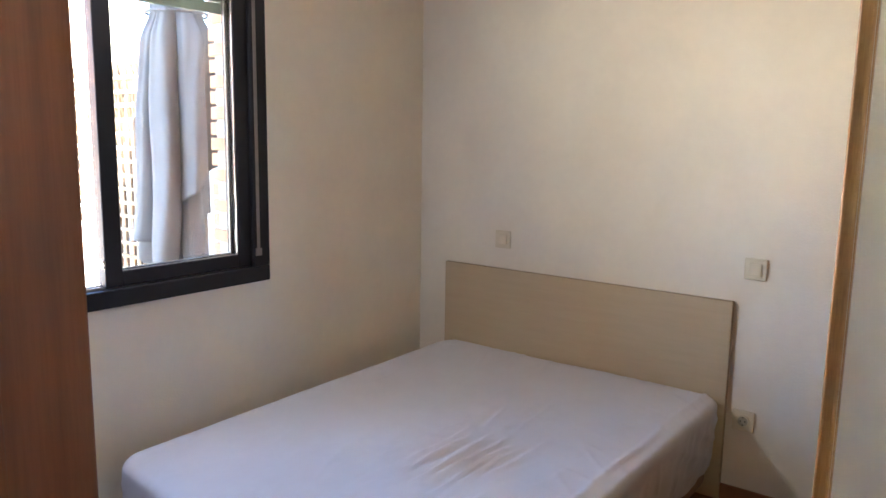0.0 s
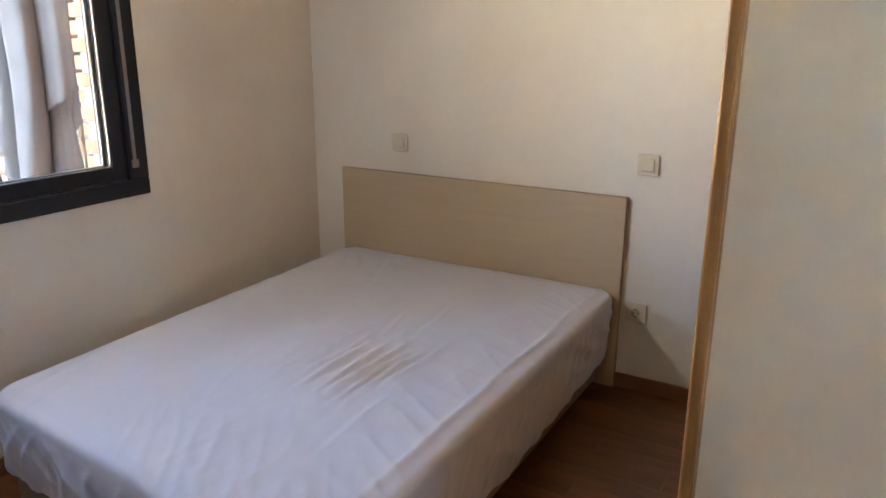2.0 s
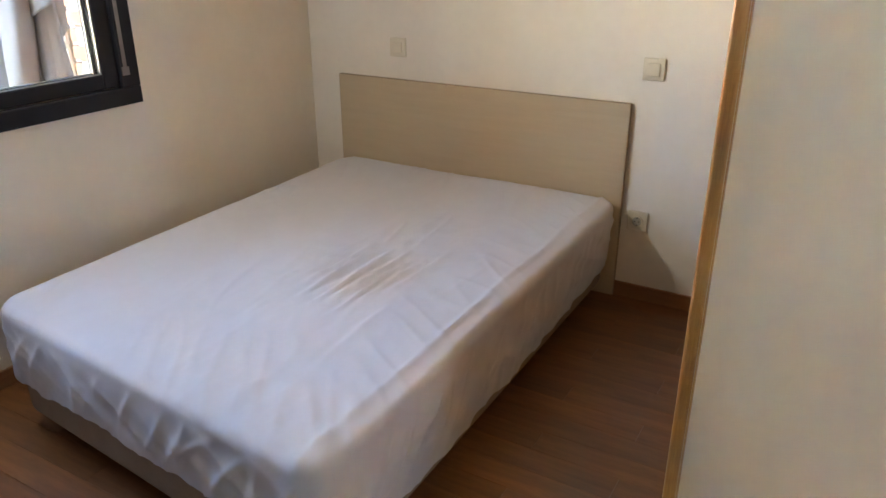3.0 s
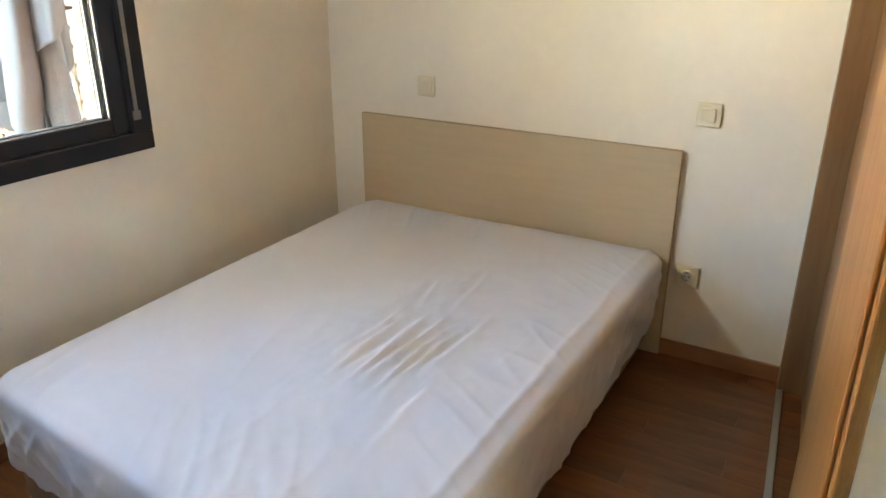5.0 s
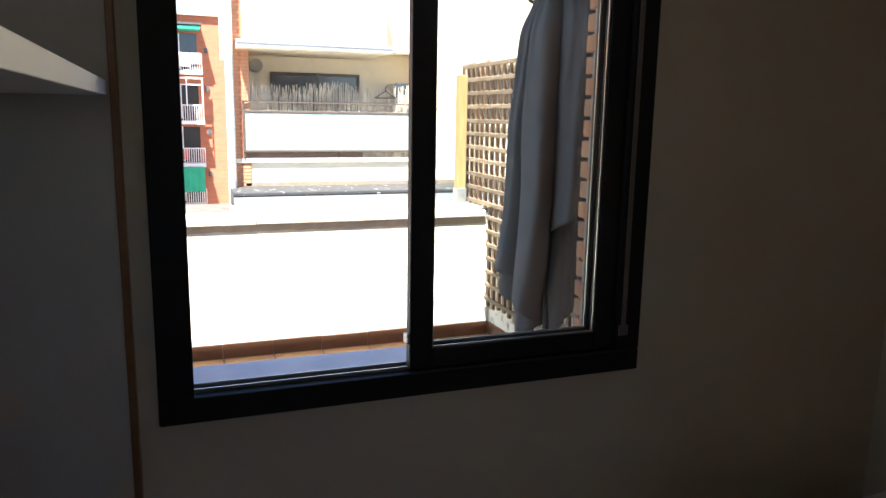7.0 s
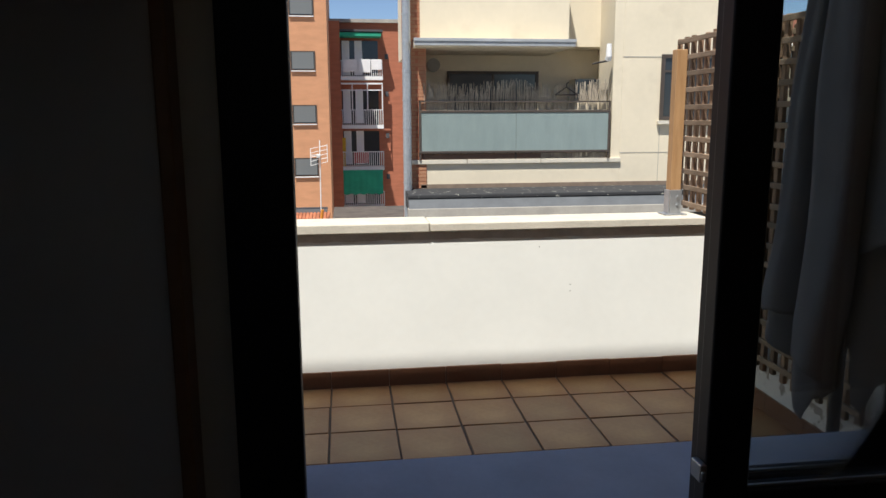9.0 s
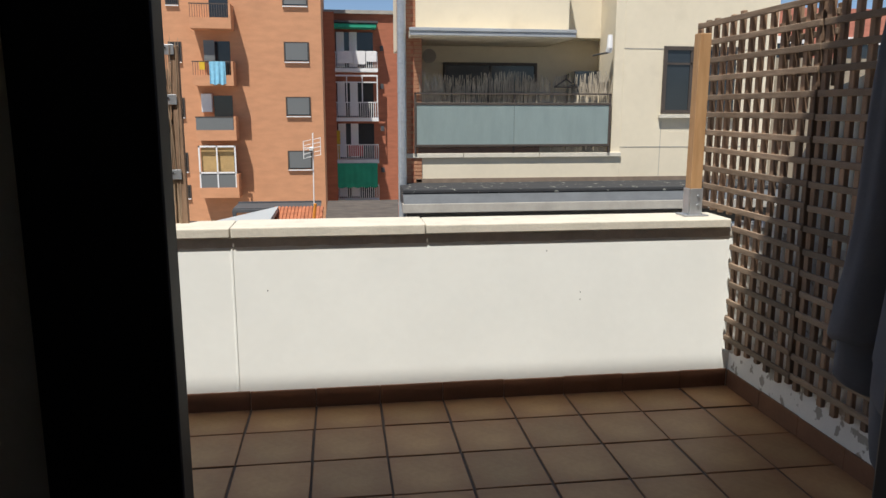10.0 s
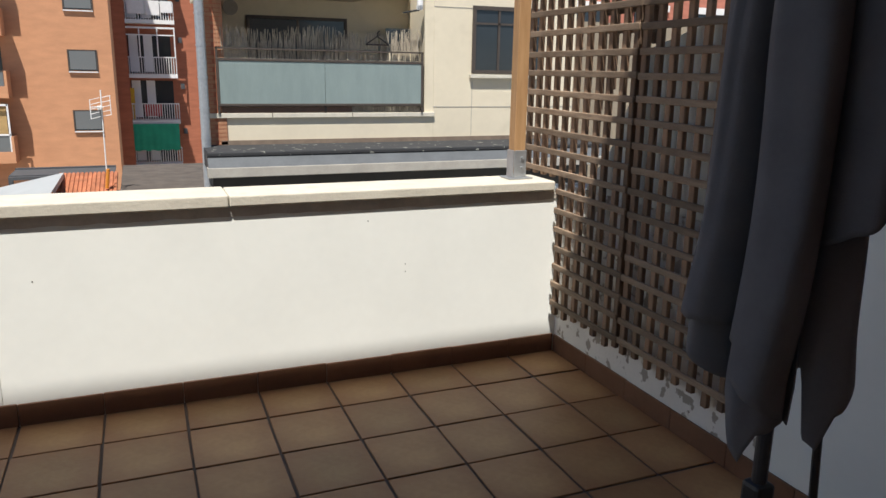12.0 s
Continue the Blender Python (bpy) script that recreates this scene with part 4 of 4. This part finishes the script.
part("joint", boxes([(4.95, 8.3, Y1 - 0.006, Y1 - 0.001, 2.86, 2.875), (5.82, 5.83, Y1 - 0.006, Y1 - 0.001, 0.2, 1.4), (4.95, 8.3, Y1 - 0.006, Y1 - 0.001, 0.86, 0.875)]), GREYCONC, h)
part("low_roof", box(0.3, 8.3, 10.2, Y1, -0.15, 0.165), ROOFD, h, "dark felt-covered lower roof")
zb = box(0.28, 8.3, 10.05, 10.22, -0.07, 0.09)
for v in zb.verts:
    if v.co.y < 10.1:
        v.co.y = 9.98 if v.co.z < 0.0 else 10.16
part("roof_flashing", zb, SHEETMETAL, h, "grey metal flashing")
part("felt_fold", box(0.27, 8.3, 10.14, 10.215, 0.092, 0.172, 0.02), ROOFD, h, "dark felt turned over the roof edge")
part("wall_flashing", box(0.66, 8.3, Y1 - 0.03, Y1 - 0.004, 0.165, 0.25), mat("rusty_flashing", (0.20, 0.15, 0.11), 0.8, var=0.2), h, "brown weathered flashing")
part("roof_edge", box(0.26, 8.3, 9.95, 10.2, -0.24, -0.072, 0.01), GREYCONC, h, "grey concrete roof edge")
# Near-black wall imitates the shaded gap below the roof edge.
part("lower_wall", box(0.4, 8.3, 10.7, 11.4, -9.0, -0.20), RECESS_SHADE, h)
rh = thing("brick_house", "pinkish red brick house behind the lattice", "house", at=(0, 0, 0))
part("wall", box(10.5, 19.0, 17.0, 24.0, -9.0, 4.4), mat("pink_brick_far", (0.42, 0.16, 0.11), 0.9, var=0.15, scale=2, stretch=(1, 1, 5)), rh)
for x in (11.4, 13.8, 16.2):
    part("window", box(x, x + 1.2, 16.96, 17.02, 2.0, 3.4), DGLASS, rh)
    part("lintel", box(x - 0.1, x + 1.3, 16.93, 17.0, 3.4, 3.6), WHITEP, rh)
# Lower storey's cream is darkened to beige, putting supposed shade into its colour.
part("lower_storey", box(8.6, 19.0, 13.5, 17.0, -9.0, 2.75), mat("shaded_beige_render", (0.27, 0.225, 0.165), 0.9, var=0.08, scale=1.2), rh, "beige lower storey, coloured darker to look shaded")

duct = thing("metal_duct", "tall grey corrugated metal chimney duct", "duct", at=(0.36, 11.2, -9.0))
dbm = tube([(0, 0, 0), (0, 0, 16)], 0.085, 16)
part("pipe", dbm, STEEL, duct)
for k in range(14):
    part("collar", tube([(0, 0, 7.0 + k * 0.55), (0, 0, 7.03 + k * 0.55)], 0.092, 16), STEEL, duct)

# orange block
o = thing("orange_block", "tall orange brick apartment block", "apartment building", at=(0, 0, -0.3))
YB2 = 35.0
part("wall", boxes([(-16.0, -1.66, YB2, YB2 + 10, -9.0, 13.0), (-30.0, -16.0, YB2 + 2, YB2 + 10, -9.0, 11.0)]), ORANGE, o, "orange brick wall")


def far_window(parent, x0, x1, z0, z1, y, blind=0.6, bars=False):
    wd = part("window", boxes([(x0, x1, y - 0.02, y + 0.01, z0, z1)]), DGLASS, parent)
    part("surround", boxes([(x0 - 0.06, x0, y - 0.04, y, z0 - 0.05, z1 + 0.05), (x1, x1 + 0.06, y - 0.04, y, z0 - 0.05, z1 + 0.05), (x0, x1, y - 0.04, y, z1, z1 + 0.05)]), DARKFRAME, wd)
    part("sill", box(x0 - 0.05, x1 + 0.05, y - 0.10, y, z0 - 0.075, z0 - 0.03), WHITEP, wd)
    if blind:
        part("blind", box(x0 + 0.02, x1 - 0.02, y - 0.035, y - 0.022, z0 + (z1 - z0) * (1 - blind), z1), BLIND, wd)
    if bars:
        for k in range(5):
            x = x0 + (x1 - x0) * (k + 0.5) / 5
            part("bar", box(x - 0.012, x + 0.012, y - 0.08, y - 0.055, z0, z1), DARKFRAME, wd)
        for z in (z0 + 0.2, z1 - 0.23):
            part("cross_bar", box(x0, x1, y - 0.054, y - 0.044, z, z + 0.03), DARKFRAME, wd)
    return wd


for z in (-1.2, 1.48, 4.14, 6.8, 9.4):
    far_window(o, -3.45, -2.34, z, z + 0.88, YB2, 0.93)
    far_window(o, -8.95, -8.45, z - 0.06, z + 0.82, YB2, 0.0, True)
    far_window(o, -12.6, -11.4, z, z + 0.9, YB2, 0.4)
    far_window(o, -15.2, -14.0, z, z + 0.9, YB2, 0.7)
far_window(o, -9.0, -8.4, -2.6, -2.0, YB2, 0.0, True)
for i, z in enumerate((-2.45, 0.35, 2.95, 5.6)):
    bal = part("balcony", boxes([(-7.75, -5.85, YB2 - 1.1, YB2, z - 0.05, z + 0.45), (-5.95, -5.85, YB2 - 1.1, YB2, z + 0.45, z + 1.10)]), ORANGE, o, "orange brick balcony")
    part("balcony_door", box(-7.0, -6.1, YB2 - 0.03, YB2 + 0.01, z + 0.3, z + 2.1), DGLASS, bal)
    if i == 0:
        part("glazing", boxes([(-7.7, -5.95, YB2 - 1.08, YB2 - 1.02, z + 1.15, z + 1.22), (-7.7, -7.63, YB2 - 1.08, YB2 - 1.02, z + 0.45, z + 2.5), (-6.0, -5.93, YB2 - 1.08, YB2 - 1.02, z + 0.45, z + 2.5), (-6.86, -6.80, YB2 - 1.08, YB2 - 1.02, z + 0.45, z + 2.5), (-7.7, -5.95, YB2 - 1.08, YB2 - 1.02, z + 2.42, z + 2.5)]), WHITEP, bal, "white glazed enclosure")
        part("panel", box(-7.63, -6.0, YB2 - 1.05, YB2 - 1.03, z + 0.45, z + 1.15), BLIND, bal)
        part("curtain", box(-7.6, -6.05, YB2 - 0.9, YB2 - 0.88, z + 1.2, z + 2.4), mat("tan_curtain", (0.42, 0.28, 0.12), 0.9), bal, "tan curtain")
    elif i == 1:
        part("railing_panel", box(-7.72, -5.97, YB2 - 1.09, YB2 - 1.06, z + 0.45, z + 1.05), BLIND, bal, "dark railing panel")
        part("railing_top", box(-7.75, -5.95, YB2 - 1.1, YB2 - 1.05, z + 1.05, z + 1.10), DARKFRAME, bal)
        part("air_conditioner", box(-7.55, -7.05, YB2 - 0.35, YB2 - 0.02, z + 1.3, z + 2.2, 0.03), WHITEP, bal, "white air conditioner")
    else:
        for k in range(16):
            x = -7.72 + k * 0.112
            part("baluster", box(x, x + 0.02, YB2 - 1.09, YB2 - 1.07, z + 0.45, z + 1.05), DARKFRAME, bal)
        part("handrail", box(-7.75, -5.95, YB2 - 1.1, YB2 - 1.06, z + 1.05, z + 1.10), DARKFRAME, bal, "dark metal handrail")
        if i == 2:
            part("shutter", box(-7.25, -6.75, YB2 - 0.6, YB2 - 0.5, z + 1.15, z + 2.1), BLIND, bal)
            cb = wavy_sheet(-6.95, -6.2, YB2 - 1.15, z + 0.02, z + 1.08, 16, 0.04)
            part("towel", cb, SHIRT, bal, "blue towel over the railing")
            part("cloth", box(-7.4, -7.15, YB2 - 1.14, YB2 - 1.12, z + 0.7, z + 1.05), YELLOW, bal, "yellow cloth over the railing")

# white balconies seen through the reeds
for z in (-1.5, 1.2, 3.8, 6.4):
    bal = part("far_balcony", boxes([(-29, -16.6, YB2 + 0.6, YB2 + 2, z, z + 0.25)]), WHITEP, o, "white balcony edge")
    bm = bmesh.new()
    for k in range(40):
        x = -29 + k * 0.31
        box(x, x + 0.05, YB2 + 0.62, YB2 + 0.68, z + 0.25, z + 1.1, bm=bm)
    part("far_railing", bm, WHITEP, bal)

# red brick block with stacked balconies
rb2 = thing("red_block", "red brick apartment block with stacked white balconies", "apartment building", at=(0, 0, -0.3))
YR = 42.0
part("wall", boxes([(-1.62, 2.75, YR, YR + 8, -9.0, 7.35)]), REDB, rb2, "red brick wall")
part("dark_return", box(-1.70, -1.05, YR - 1.6, YR, -9.0, 7.2), REDB, rb2)
part("roof_edge", box(-1.7, 2.85, YR - 0.2, YR + 8, 7.3, 7.5), GREYCONC, rb2)
for i, z in enumerate((-3.65, -1.25, 1.22, 4.06)):
    bal = part("balcony", boxes([(-1.3, 1.42, YR - 1.1, YR, z - 0.12, z + 0.08)]), WHITEP, rb2, "white balcony slab")
    for k in range(22):
        x = -1.26 + k * 0.125
        part("baluster", box(x, x + 0.035, YR - 1.09, YR - 1.05, z + 0.08, z + 0.95), WHITEP, bal)
    part("handrail", box(-1.28, 1.40, YR - 1.1, YR - 1.04, z + 0.95, z + 1.0), WHITEP, bal, "white handrail")
    part("balcony_door", box(-1.0, 1.2, YR - 0.04, YR + 0.02, z + 0.1, z + 2.2), DGLASS, bal)
    part("door_leaf", boxes([(-0.2, 0.25, YR - 0.08, YR - 0.04, z + 0.2, z + 2.2), (-0.95, -0.5, YR - 0.08, YR - 0.04, z + 0.2, z + 2.2)]), WHITEP, bal)
    if i == 0:
        aw = wavy_sheet(-1.2, 1.32, YR - 1.18, z + 0.85, z + 2.3, 36, 0.008)
        part("awning", aw, GREEN, bal, "green cloth awning let down")
    if i == 1:
        part("board", box(-1.2, -0.85, YR - 0.6, YR - 0.55, z + 0.1, z + 1.8), YELLOW, bal, "yellow board")
        part("laundry", box(-0.4, 0.5, YR - 0.9, YR - 0.88, z + 0.3, z + 0.95), RED2, bal, "red laundry")
    if i == 2:
        for x in (-1.28, -0.43, 0.47, 1.34):
            part("enclosure_post", box(x, x + 0.06, YR - 1.08, YR - 1.0, z + 1.0, z + 2.45), WHITEP, bal)
        for z2, z3 in ((2.1, 2.16), (2.455, 2.55)):
            part("enclosure_rail", box(-1.28, 1.40, YR - 1.085, YR - 1.005, z + z2, z + z3), WHITEP, bal)
    if i == 3:
        part("laundry", boxes([(-0.9, -0.05, YR - 1.16, YR - 1.12, z + 0.35, z + 1.05), (0.0, 0.7, YR - 1.17, YR - 1.13, z + 0.3, z + 1.05), (0.75, 1.35, YR - 1.16, YR - 1.12, z + 0.45, z + 1.05)], 0.01), LINEN, bal, "white laundry over the railing")
        part("awning", box(-1.25, 1.35, YR - 1.3, YR - 0.1, z + 2.35, z + 2.55), GREEN, bal, "rolled green awning")
        part("canopy", box(-1.35, 1.45, YR - 1.35, YR, z + 2.6, z + 2.72), ZINC, bal)
for z in (-2.0, 0.5, 3.0, 5.2):
    part("wall_box", box(1.6, 1.8, YR - 0.12, YR, z, z + 0.3), ZINC, rb2)

# low roofs in between
tr = thing("tiled_roof", "small orange tiled roof between the houses", "roof", at=(0, 0, -0.5))
tb = bmesh.new()
for k in range(14):
    x = -3.05 + k * 0.115
    tube([(x, 19.4, -1.72), (x + 0.05, 21.2, -1.18)], 0.06, 6, tb)
tagged(part("roof_tiles", tb, ROOFT, tr), kind="stuff")
part("body", box(-3.1, -1.42, 19.5, 21.5, -9.0, -1.74), REDB, tr)
pr = thing("sheet_roof", "pale grey sheet roof", "roof", at=(0, 0, 0))
pbm = box(-5.4, -2.9, 17.0, 21.0, -1.75, -1.6)
for v in pbm.verts:
    if v.co.x < -4.5:
        v.co.z -= 0.55
part("sheet", pbm, PALEROOF, pr)
part("body", box(-5.3, -3.1, 17.2, 20.9, -9.0, -2.3), GREYCONC, pr)
cp_ = thing("carport_roof", "grey metal canopy on the low roof", "roof", at=(0, 0, -1.0))
part("beam", boxes([(-5.6, -1.8, 29.5, 29.7, -1.95, -1.83), (-5.6, -1.8, 31.5, 31.7, -1.85, -1.73), (-5.6, -1.8, 29.7, 31.5, -1.83, -1.79)]), ZINC, cp_)
part("post", boxes([(-5.6, -5.45, 29.5, 29.7, -9, -1.95), (-1.95, -1.8, 29.5, 29.7, -9, -1.95)]), ZINC, cp_)
fr_ = thing("flat_roof", "dark weathered flat roof", "roof", at=(0, 0, -0.5))
part("deck", box(-1.4, 1.8, 17.0, 26.0, -9.0, -1.55), mat("old_roof", (0.085, 0.072, 0.06), 0.9, var=0.3, scale=2), fr_)

an = thing("tv_antenna", "white wire television antenna on a thin mast", "antenna", at=(-1.72, 20.0, -1.95))
part("mast", tube([(0, 0, 0), (0.03, 0, 2.75)], 0.018, 8), WHITEP, an, "thin mast")
gb = bmesh.new()
for side in (-1, 1):
    for k in range(5):
        z = 2.02 + k * 0.13
        tube([(0.02 * side, 0.02, z), (0.27 * side, -0.10, z + 0.06 * side)], 0.010, 5, gb)
    tube([(0.26 * side, -0.09, 2.02 + 0.06 * side), (0.26 * side, -0.09, 2.56 + 0.06 * side)], 0.012, 5, gb)
part("reflector", gb, WHITEP, an, "white wire reflector")
boom = bmesh.new()
tube([(0.0, 0.1, 2.27), (-0.16, -0.75, 2.33)], 0.014, 6, boom)
for k in range(5):
    q = 0.12 + k * 0.15
    tube([(-0.10 - 0.19 * q, 0.1 - q, 2.27 + 0.07 * q), (0.10 - 0.19 * q, 0.1 - q, 2.27 + 0.07 * q)], 0.010, 5, boom)
part("boom", boom, WHITEP, an, "white boom with short rods")
part("dipole_box", box(-0.08, 0.03, -0.12, 0.0, 2.2, 2.32, 0.02), WHITEP, an, "white plastic box")
part("bracket", tube([(-0.02, -0.05, 0.0), (0.05, -0.08, 0.55)], 0.05, 8), mat("orange_tape", (0.65, 0.25, 0.03), 0.7), an, "orange wrapped foot")
